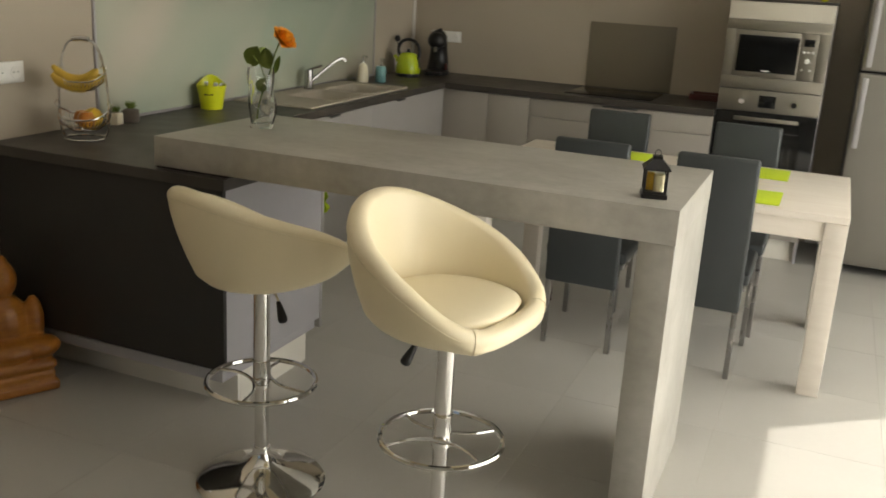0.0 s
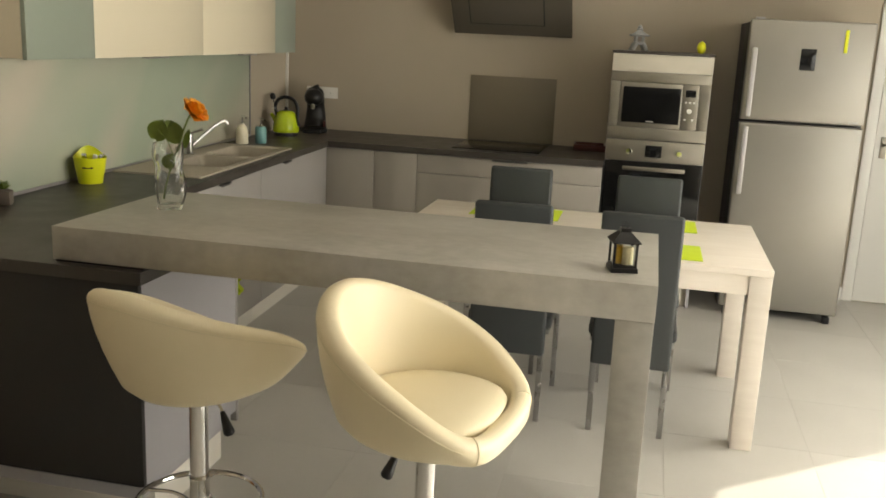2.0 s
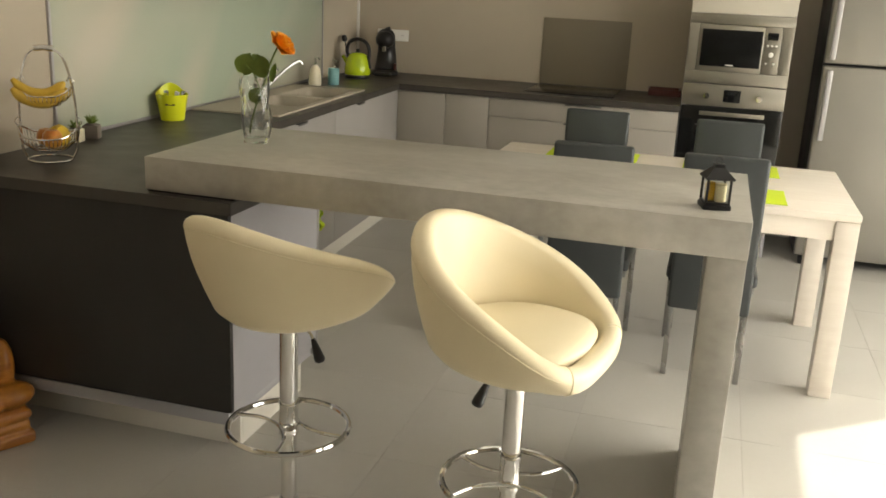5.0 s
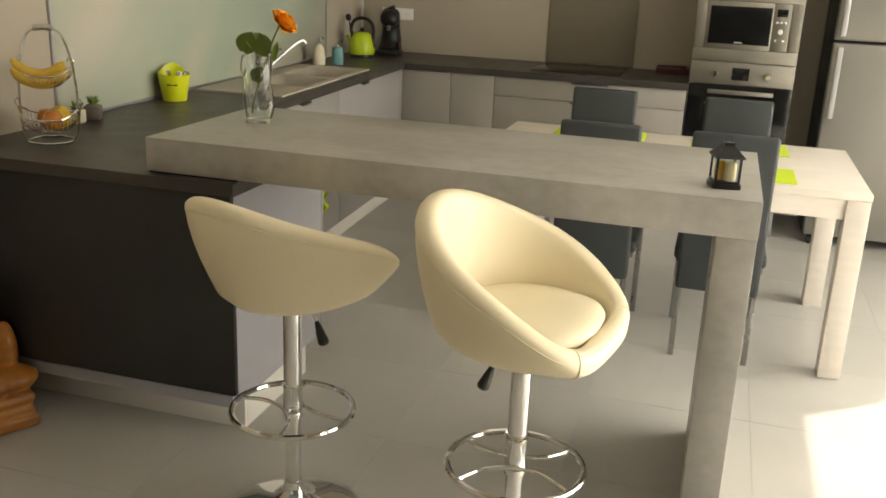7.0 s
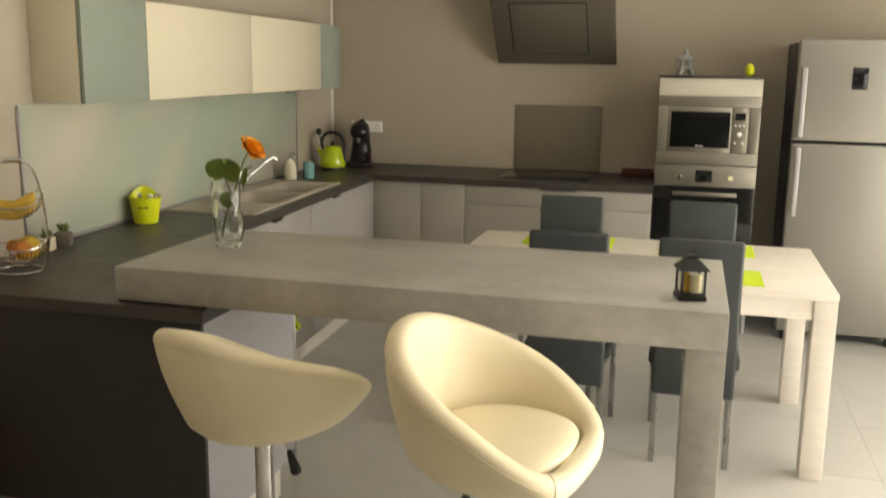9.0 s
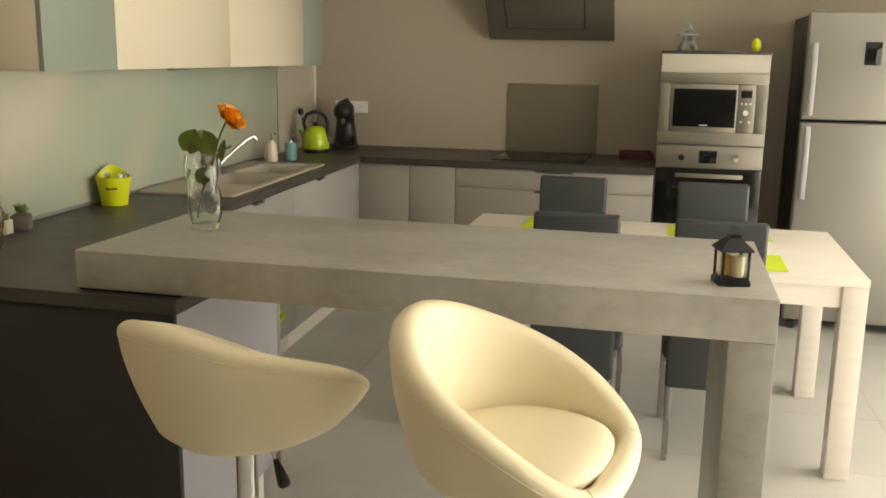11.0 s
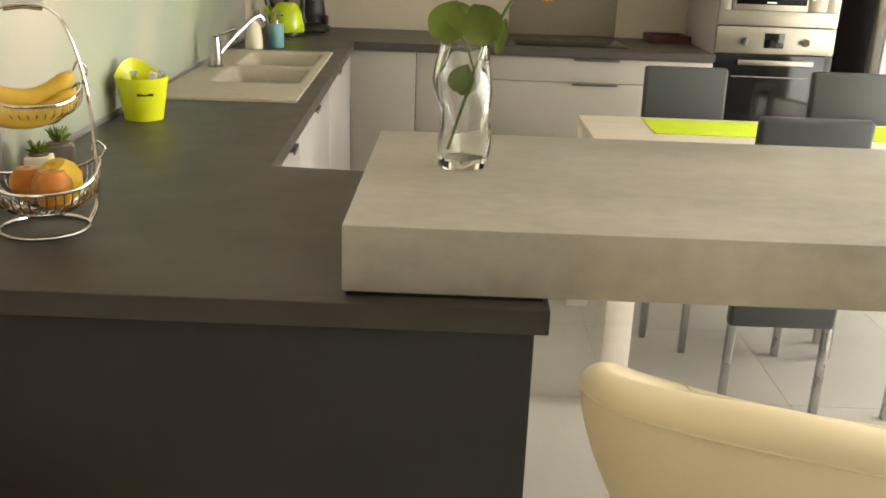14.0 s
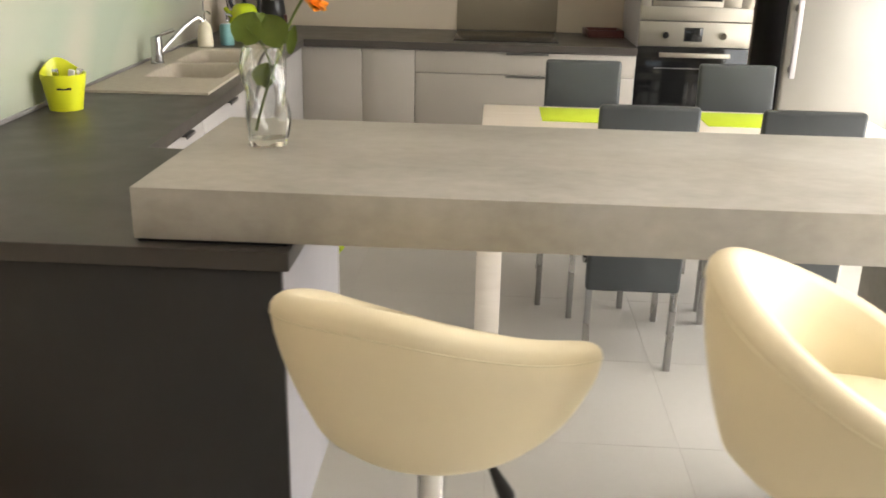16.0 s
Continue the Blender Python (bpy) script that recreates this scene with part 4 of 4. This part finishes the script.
def fruit_stand():
    base = pose(0.346, 0.262, WT, 0, 0, 28) @ Matrix.Diagonal((0.87, 0.87, 0.975, 1))
    s = thing("fruit_stand", base, "two-tier chrome wire fruit stand on the worktop", "fruit stand")
    part("foot_ring", ring(0, 0, 0.004, 0.085, 0.085, 0.0035, 40), M_CHROME, s)
    for sx in (-1, 1):
        for dy in (-0.010, 0.010):
            part("post", tube(smooth_line([(sx * 0.085, dy, 0.006), (sx * 0.104, dy, 0.05), (sx * 0.107, dy, 0.16), (sx * 0.097, dy, 0.27), (sx * 0.07, dy, 0.36), (sx * 0.035, dy, 0.392), (0, dy, 0.396)]), 0.0028, 8), M_CHROME, s)
    part("grip", tube([(-0.035, 0, 0.394), (0, 0, 0.398), (0.035, 0, 0.394)], 0.011, 12), M_CHROME, s)

    def basket(z0, r0, r1, h, nwire):
        def lip(a):
            return z0 + h * (0.72 + 0.55 * math.cos(a) ** 4)
        rim = [(r1 * math.cos(a), r1 * math.sin(a) * 0.92, lip(a)) for a in [2 * math.pi * i / 60 for i in range(60)]]
        k = part("basket", merge(tube(rim, 0.003, 8, closed=True), ring(0, 0, z0, r0, r0, 0.0025, 40)), M_CHROME, s)
        for i in range(nwire):
            a = 2 * math.pi * i / nwire
            c, sn = math.cos(a), math.sin(a) * 0.92
            t = lip(a)
            part("wire", tube(smooth_line([(r1 * c, r1 * sn, t), ((r1 * 0.95) * c, (r1 * 0.95) * sn, z0 + (t - z0) * 0.5), (r0 * 1.2 * c, r0 * 1.2 * sn, z0 + 0.006), (r0 * c, r0 * sn, z0), (r0 * 0.3 * c, r0 * 0.3 * sn, z0 - 0.004)], 3), 0.0015, 5), M_CHROME, k)
        for sx in (-1, 1):
            part("hook", tube(smooth_line([(sx * r1, 0, z0 + h * 1.27), (sx * (r1 + 0.012), 0, z0 + h + 0.035), (sx * (r1 - 0.004), 0, z0 + h + 0.05), (sx * (r1 - 0.014), 0, z0 + h + 0.034)], 5), 0.0022, 6), M_CHROME, k)
    basket(0.040, 0.060, 0.114, 0.065, 44)
    basket(0.198, 0.045, 0.092, 0.050, 36)

    def banana(y, z, r, lift):
        pts = [(-0.125, y, z + 0.046 + lift), (-0.095, y, z + 0.022 + lift), (-0.045, y, z + 0.005), (0.02, y, z), (0.07, y, z + 0.012), (0.105, y, z + 0.030), (0.120, y, z + 0.042)]
        line = smooth_line(pts, 5)
        n = len(line) - 1
        return tube([(0.78 * p[0] - 0.020, p[1], p[2]) for p in line], r, 12, taper=[max(0.22, min(1, 1.25 * math.sin(math.pi * min(0.97, 0.05 + 0.93 * i / n)) ** 0.6)) for i in range(n + 1)])
    for y, z, r, lf in ((-0.045, 0.212, 0.019, 0.0), (-0.01, 0.206, 0.020, 0.006), (0.030, 0.212, 0.019, 0.003), (-0.028, 0.240, 0.018, 0.004)):
        solid("banana", banana(y, z, r, lf), M_BANANA, base @ pose(0, 0, 0, 0, 0, 4 + 60 * y), "ripe yellow banana lying in the upper basket", "banana", "bananas")
    def apple(r):
        return lathe([(0, r * 0.16), (r * 0.35, 0.02 * r), (r * 0.75, 0.25 * r), (r, 0.85 * r), (r * 0.92, 1.3 * r), (r * 0.6, 1.68 * r), (r * 0.25, 1.72 * r), (0, 1.55 * r)], 24)
    solid("apple", apple(0.040), M_APPLE, base @ pose(0.018, -0.034, 0.046), "red and orange apple in the lower basket", "fruit", "fruits")
    solid("apple", apple(0.036), M_APPLE, base @ pose(-0.022, 0.040, 0.046), "red and orange apple in the lower basket", "fruit", "fruits")
    solid("apple", apple(0.044), M_GOURD, base @ pose(0.052, 0.012, 0.052, 14, -22, 0), "yellow apple in the lower basket", "fruit", "fruits")


fruit_stand()


def succulent(m, r, h, seed, pot_mat, label):
    p = thing("potted_succulent", m, label, "plant", "small pots")
    part("pot", merge(bx(-r, r, -r, r, 0, h, 0.004)), pot_mat, p)
    part("soil", lathe([(0, h + 0.001), (r * 0.8, h + 0.001), (r * 0.8, h + 0.004), (0, h + 0.006)], 16), M_POT, p)
    rnd = random.Random(seed)
    leaves = []
    for k in range(26):
        a, e = k * 2.4, 20 + 65 * rnd.random()
        L = r * (0.7 + 0.7 * rnd.random())
        d = Vector((math.cos(a) * math.cos(radians(e)), math.sin(a) * math.cos(radians(e)), math.sin(radians(e))))
        c = Vector((0, 0, h + 0.004))
        leaves.append(tube([c, c + d * L * 0.5, c + d * L], r * 0.16, 6, taper=[0.7, 1.0, 0.15]))
    part("leaves", merge(*leaves), M_LEAF, p, "fleshy green leaves")


succulent(LEFT @ pose(0.085, -0.215, WT, 0, 0, 20), 0.030, 0.055, 3, M_POT, "small succulent in a square grey-brown pot")
succulent(LEFT @ pose(0.075, -0.305, WT, 0, 0, 10), 0.026, 0.05, 8, M_CERAM, "small succulent in a pale pot")


def bucket():
    x, y = 0.188, 1.285
    b = thing("utensil_bucket", pose(x, y, WT), "lime green plastic bucket holding small utensils", "bucket")
    n, rows = 40, 8
    bm = bmesh.new()
    rings = []
    for inner in (0, 1):
        for i in range(rows + 1):
            q = i / rows if not inner else 1 - i / rows
            if inner and q < 0.12:
                continue
            rv = []
            for k in range(n):
                a = 2 * math.pi * k / n
                lift = 0.042 * max(0.0, math.cos(a - radians(128))) ** 3
                r = 0.052 + 0.020 * q - (0.003 if inner else 0)
                rv.append(bm.verts.new((r * math.cos(a), r * math.sin(a), q * (0.118 + lift))))
            rings.append(rv)
    for a, c in zip(rings, rings[1:]):
        for k in range(n):
            bm.faces.new((a[k], a[(k + 1) % n], c[(k + 1) % n], c[k]))
    bm.faces.new(rings[0][::-1])
    bm.faces.new(rings[-1])
    part("body", bm, M_LIMEP, b, sharp=50)
    part("grip_hole", moved(lathe([(0, 0), (0.016, 0), (0.016, 0.001), (0, 0.001)], 20), pose(-0.0425, 0.0545, 0.132, 0, 90, 128)), M_CERAM, b)
    part("lettering_bar", moved(bx(-0.022, 0.022, -0.0008, 0.0008, -0.0035, 0.0035, 0), pose(0.026, -0.0585, 0.075, -10, 0, 24)), M_BLACK, b)
    for k, (px, py, rx, ry) in enumerate(((0.02, 0.0, 6, 12), (0.035, 0.02, -4, 14), (-0.01, -0.02, 6, -4))):
        solid("utensil", merge(tube([(0, 0, 0.012), (0, 0, 0.11)], 0.004, 8), bx(-0.010, 0.010, -0.006, 0.006, 0.10, 0.135, 0.003)), M_CHROME if k else M_WHITE,
              pose(x + px * 0.5, y + py * 0.5, WT, rx, ry, 0), "small steel kitchen utensil standing in the bucket", "utensil", "utensils")


bucket()


def soap_bottle(m, prof, mat_, label):
    s = thing("soap_dispenser", m, label, "soap dispenser", "soap dispensers")
    part("bottle", lathe(prof, 28), mat_, s)
    top = prof[-1][1]
    part("collar", lathe([(0, top), (0.012, top), (0.012, top + 0.014), (0, top + 0.014)], 18), M_CHROME, s)
    part("pump", merge(tube([(0, 0, top + 0.012), (0, 0, top + 0.045)], 0.0045, 8), tube([(-0.006, 0, top + 0.046), (0.02, -0.01, top + 0.044), (0.034, -0.016, top + 0.038)], 0.0055, 8)), M_CHROME, s)


soap_bottle(pose(0.14, 2.98, WT), [(0, 0), (0.036, 0), (0.040, 0.006), (0.038, 0.05), (0.031, 0.10), (0.018, 0.120), (0.012, 0.125), (0, 0.126)], M_CERAM, "cream ceramic soap dispenser by the sink")
soap_bottle(pose(0.222, 3.08, WT), [(0, 0), (0.034, 0), (0.036, 0.004), (0.036, 0.095), (0.030, 0.105), (0.0, 0.108)], M_TEAL, "teal ceramic soap dispenser by the sink")


def kettle():
    k = thing("kettle", pose(0.18, 3.60, WT) @ Matrix.Scale(0.94, 4), "lime green whistling-style kettle on a black base", "kettle")
    part("base", lathe([(0, 0), (0.088, 0), (0.090, 0.006), (0.086, 0.022), (0.0, 0.024)], 40), M_BLACK, k)
    part("body", lathe([(0, 0.024), (0.094, 0.024), (0.097, 0.032), (0.094, 0.075), (0.082, 0.13), (0.064, 0.165), (0.045, 0.178), (0, 0.182)], 48), M_KETTLE, k)
    part("lid_knob", lathe([(0, 0.178), (0.022, 0.180), (0.012, 0.190), (0.012, 0.196), (0.016, 0.204), (0, 0.208)], 20), M_BLACK, k)
    part("handle", tube(smooth_line([(-0.072, 0, 0.15), (-0.085, 0, 0.20), (-0.06, 0, 0.255), (0, 0, 0.275), (0.06, 0, 0.255), (0.088, 0, 0.20), (0.085, 0, 0.12), (0.098, 0, 0.07)], 6), 0.0125, 12), M_BLACK, k)
    part("spout", tube([(-0.08, 0, 0.10), (-0.105, 0, 0.135), (-0.118, 0, 0.150)], 0.014, 12, taper=[1.3, 1, 0.9]), M_KETTLE, k)


kettle()


def coffee_machine():
    c = thing("coffee_machine", pose(0.265, 3.92, WT, 0, 0, 12) @ Matrix.Diagonal((1.28, 1.2, 1.12, 1)), "black rounded capsule coffee machine", "coffee machine")
    part("base", lathe([(0, 0), (0.070, 0), (0.076, 0.006), (0.074, 0.022), (0.060, 0.030), (0, 0.032)], 36, (1.0, 1.15)), M_BLACK, c)
    spine = smooth_line([(0.0, 0.035, 0.015), (0.0, 0.055, 0.07), (0.0, 0.056, 0.13), (0.0, 0.040, 0.19), (0.0, 0.010, 0.235), (0.0, -0.030, 0.252)], 6)
    n = len(spine) - 1
    part("body", tube(spine, 0.056, 22, taper=[1.18 - 0.30 * min(1, i / (0.5 * n)) + 0.10 * max(0, i / n - 0.5) - 0.45 * max(0, i / n - 0.86) / 0.14 for i in range(n + 1)]), M_BLACK, c, sharp=70)
    part("head", moved(lathe([(0, -0.052), (0.030, -0.048), (0.048, -0.028), (0.054, 0.0), (0.048, 0.028), (0.030, 0.046), (0, 0.050)], 28), pose(0, -0.028, 0.222, -25)), M_BLACK, c, sharp=70)
    part("lever", tube(smooth_line([(-0.005, -0.02, 0.262), (0.004, -0.012, 0.284), (0.022, -0.004, 0.292)], 4), 0.011, 10), M_BLACK, c)
    part("drip_tray", bx(-0.046, 0.046, -0.118, -0.02, 0.0, 0.024, 0.008), M_BLACK, c)
    part("grate", lathe([(0, 0.0245), (0.036, 0.0245), (0.036, 0.028), (0, 0.028)], 24, (1, 0.8)), M_STEEL, c)
    part("nozzle", bx(-0.010, 0.010, -0.078, -0.052, 0.150, 0.182, 0.004), M_STEEL, c)
    part("button", bx(0.052, 0.066, -0.03, 0.01, 0.035, 0.075, 0.004), M_TRAY, c, "dark red side insert")


coffee_machine()


def washing_brush():
    b = thing("dish_brush", pose(0.075, 3.72, WT, 0, 0, 0), "dark dish brush standing in a small holder", "brush")
    part("holder", lathe([(0, 0), (0.03, 0), (0.032, 0.004), (0.030, 0.05), (0.026, 0.05), (0.026, 0.01), (0, 0.01)], 24), M_CERAM, b)
    part("stick", tube(smooth_line([(0, 0, 0.01), (-0.02, 0, 0.12), (-0.04, 0, 0.23)]), 0.004, 8), M_BLACK, b)
    part("head", moved(lathe([(0, 0), (0.016, 0.006), (0.021, 0.025), (0.016, 0.045), (0, 0.052)], 16), pose(-0.04, 0, 0.225, 0, -10, 0)), M_BLACK, b)


washing_brush()


def lacquer_tray():
    t = thing("lacquer_tray", pose(2.13, 3.90, WT, 0, 0, 4), "dark red lacquered tray on the worktop", "tray")
    part("bottom", bx(0, 0.215, 0, 0.2, 0, 0.008, 0.002), M_TRAY, t)
    for x0, x1, y0, y1 in ((0, 0.215, 0, 0.012), (0, 0.215, 0.188, 0.2), (0, 0.012, 0.0125, 0.1875), (0.203, 0.215, 0.0125, 0.1875)):
        part("edge", bx(x0, x1, y0, y1, 0.008, 0.042, 0.003), M_TRAY, t)
    solid("notebook", bx(0, 0.11, 0, 0.08, 0, 0.016, 0.002), M_CERAM, pose(2.21, 3.96, WT + 0.008, 0, 8, 15), "small pale notepad lying in the tray", "notepad")


lacquer_tray()


def stone_pagoda():
    p = thing("stone_lantern", pose(2.505, 3.68, 1.596, 0, 0, 10), "small grey cast stone pagoda lantern", "ornament")
    for sx in (-1, 1):
        for sy in (-1, 1):
            part("leg", tube([(sx * 0.043, sy * 0.043, 0), (sx * 0.036, sy * 0.036, 0.018), (sx * 0.026, sy * 0.026, 0.040)], 0.015, 8, taper=[1.05, 0.95, 1.2]), M_STONE, p)
    part("platform", merge(bx(-0.040, 0.040, -0.040, 0.040, 0.036, 0.048, 0.004), bx(-0.032, 0.032, -0.032, 0.032, 0.048, 0.056, 0.003)), M_STONE, p)
    for sx in (-1, 1):
        for sy in (-1, 1):
            part("pillar", bx(min(sx * 0.013, sx * 0.030), max(sx * 0.013, sx * 0.030), min(sy * 0.013, sy * 0.030), max(sy * 0.013, sy * 0.030), 0.056, 0.090, 0.002), M_STONE, p)
    part("core", bx(-0.020, 0.020, -0.020, 0.020, 0.056, 0.089, 0.001), M_POT, p)

    def roof(r, z, h):
        return moved(lathe([(0, 0), (r * 0.96, -0.004), (r * 1.04, 0.006), (r * 0.62, h * 0.42), (r * 0.36, h * 0.8), (r * 0.30, h), (0, h)], 4), pose(0, 0, z, 0, 0, 45))
    part("roof", roof(0.078, 0.092, 0.034), M_STONE, p, sharp=20)
    part("finial", lathe([(0, 0.125), (0.017, 0.125), (0.022, 0.134), (0.013, 0.141), (0.015, 0.148), (0.006, 0.157), (0, 0.160)], 16), M_STONE, p)


stone_pagoda()
solid("lime_ball", lathe([(0, 0), (0.016, 0.003), (0.026, 0.020), (0.028, 0.038), (0.022, 0.060), (0.010, 0.073), (0, 0.076)], 28), M_LIMEP, pose(2.885, 3.60, 1.596), "lime green egg-shaped ornament", "ornament")


def tea_towel():
    t = thing("tea_towel", pose(1.115, 0.70, 0.735), "lime and yellow cloth hanging inside the peninsula", "cloth")
    bm = bmesh.new()
    n, m = 12, 10
    for th in (0.0,):
        grid = [[bm.verts.new((0.075 * j / m + 0.008 * math.sin(i * 0.9), 0.010 * math.sin(j * 1.7 + i * 0.3), -0.085 * i / n - 0.035 * (1 - j / m) * (i / n))) for j in range(m + 1)] for i in range(n + 1)]
        for i in range(n):
            for j in range(m):
                bm.faces.new((grid[i][j], grid[i][j + 1], grid[i + 1][j + 1], grid[i + 1][j]))
    bmesh.ops.solidify(bm, geom=bm.faces[:], thickness=0.003)
    part("cloth", bm, M_LIME, t)
    part("hook", tube([(0.04, -0.022, 0.0), (0.04, 0.0, 0.004), (0.04, 0.005, -0.01)], 0.003, 6), M_CHROME, t)


tea_towel()


def wooden_statue():
    """A seated carved figure, kept plain."""
    bits = []
    def blob(c, r, n=16):
        b = bmesh.new()
        bmesh.ops.create_uvsphere(b, u_segments=n, v_segments=10, radius=1)
        bmesh.ops.scale(b, vec=r, verts=b.verts)
        bmesh.ops.translate(b, vec=c, verts=b.verts)
        return b
    bits.append(bx(-0.16, 0.16, -0.11, 0.095, 0, 0.045, 0.012, 3))
    bits.append(bx(-0.150, 0.150, -0.10, 0.09, 0.042, 0.09, 0.018, 3))
    bits.append(bx(-0.155, 0.155, -0.105, 0.09, 0.087, 0.125, 0.016, 3))
    bits.append(blob((0, -0.015, 0.165), (0.155, 0.10, 0.055)))
    bits.append(blob((-0.10, -0.05, 0.17), (0.085, 0.065, 0.045)))
    bits.append(blob((0.10, -0.05, 0.17), (0.085, 0.065, 0.045)))
    bits.append(blob((0, 0.015, 0.26), (0.095, 0.07, 0.12)))
    bits.append(blob((-0.105, 0.0, 0.26), (0.038, 0.045, 0.10)))
    bits.append(blob((0.105, 0.0, 0.26), (0.038, 0.045, 0.10)))
    bits.append(blob((0, 0.01, 0.435), (0.058, 0.06, 0.075)))
    bits.append(blob((0, 0.015, 0.50), (0.03, 0.032, 0.03)))
    bits.append(blob((0, 0.01, 0.365), (0.035, 0.035, 0.04)))
    ob = solid("wooden_statue", merge(*bits), M_WOOD, pose(0.30, -0.15, 0, 0, 0, 62), "honey-brown carved wooden seated statue on the floor", "statue", sharp=50)
    fuse = ob.modifiers.new("fuse", "REMESH")
    fuse.mode, fuse.voxel_size, fuse.use_smooth_shade = "VOXEL", 0.006, True
    ob.data = bpy.data.meshes.new_from_object(ob.evaluated_get(bpy.context.evaluated_depsgraph_get()))
    ob.modifiers.clear()


wooden_statue()

# ---------------------------------------------------------------- floor tiles
tile_mesh = finish("tile", bx(-0.2993, 0.2993, -0.2993, 0.2993, -0.008, 0, 0.0004, 1), M_TILE)
for i in range(-3, 6):
    for j in range(-13, 6):
        cx, cy = 1.9 + 0.6 * i + 0.005, 1.17 + 0.6 * j
        if -0.4 < cx < RIGHT + 0.25 and REAR - 0.25 < cy < BACK + 0.25:
            ob = new("tile", tile_mesh)
            ob.parent = floor
            ob.location = (cx, cy, 0)
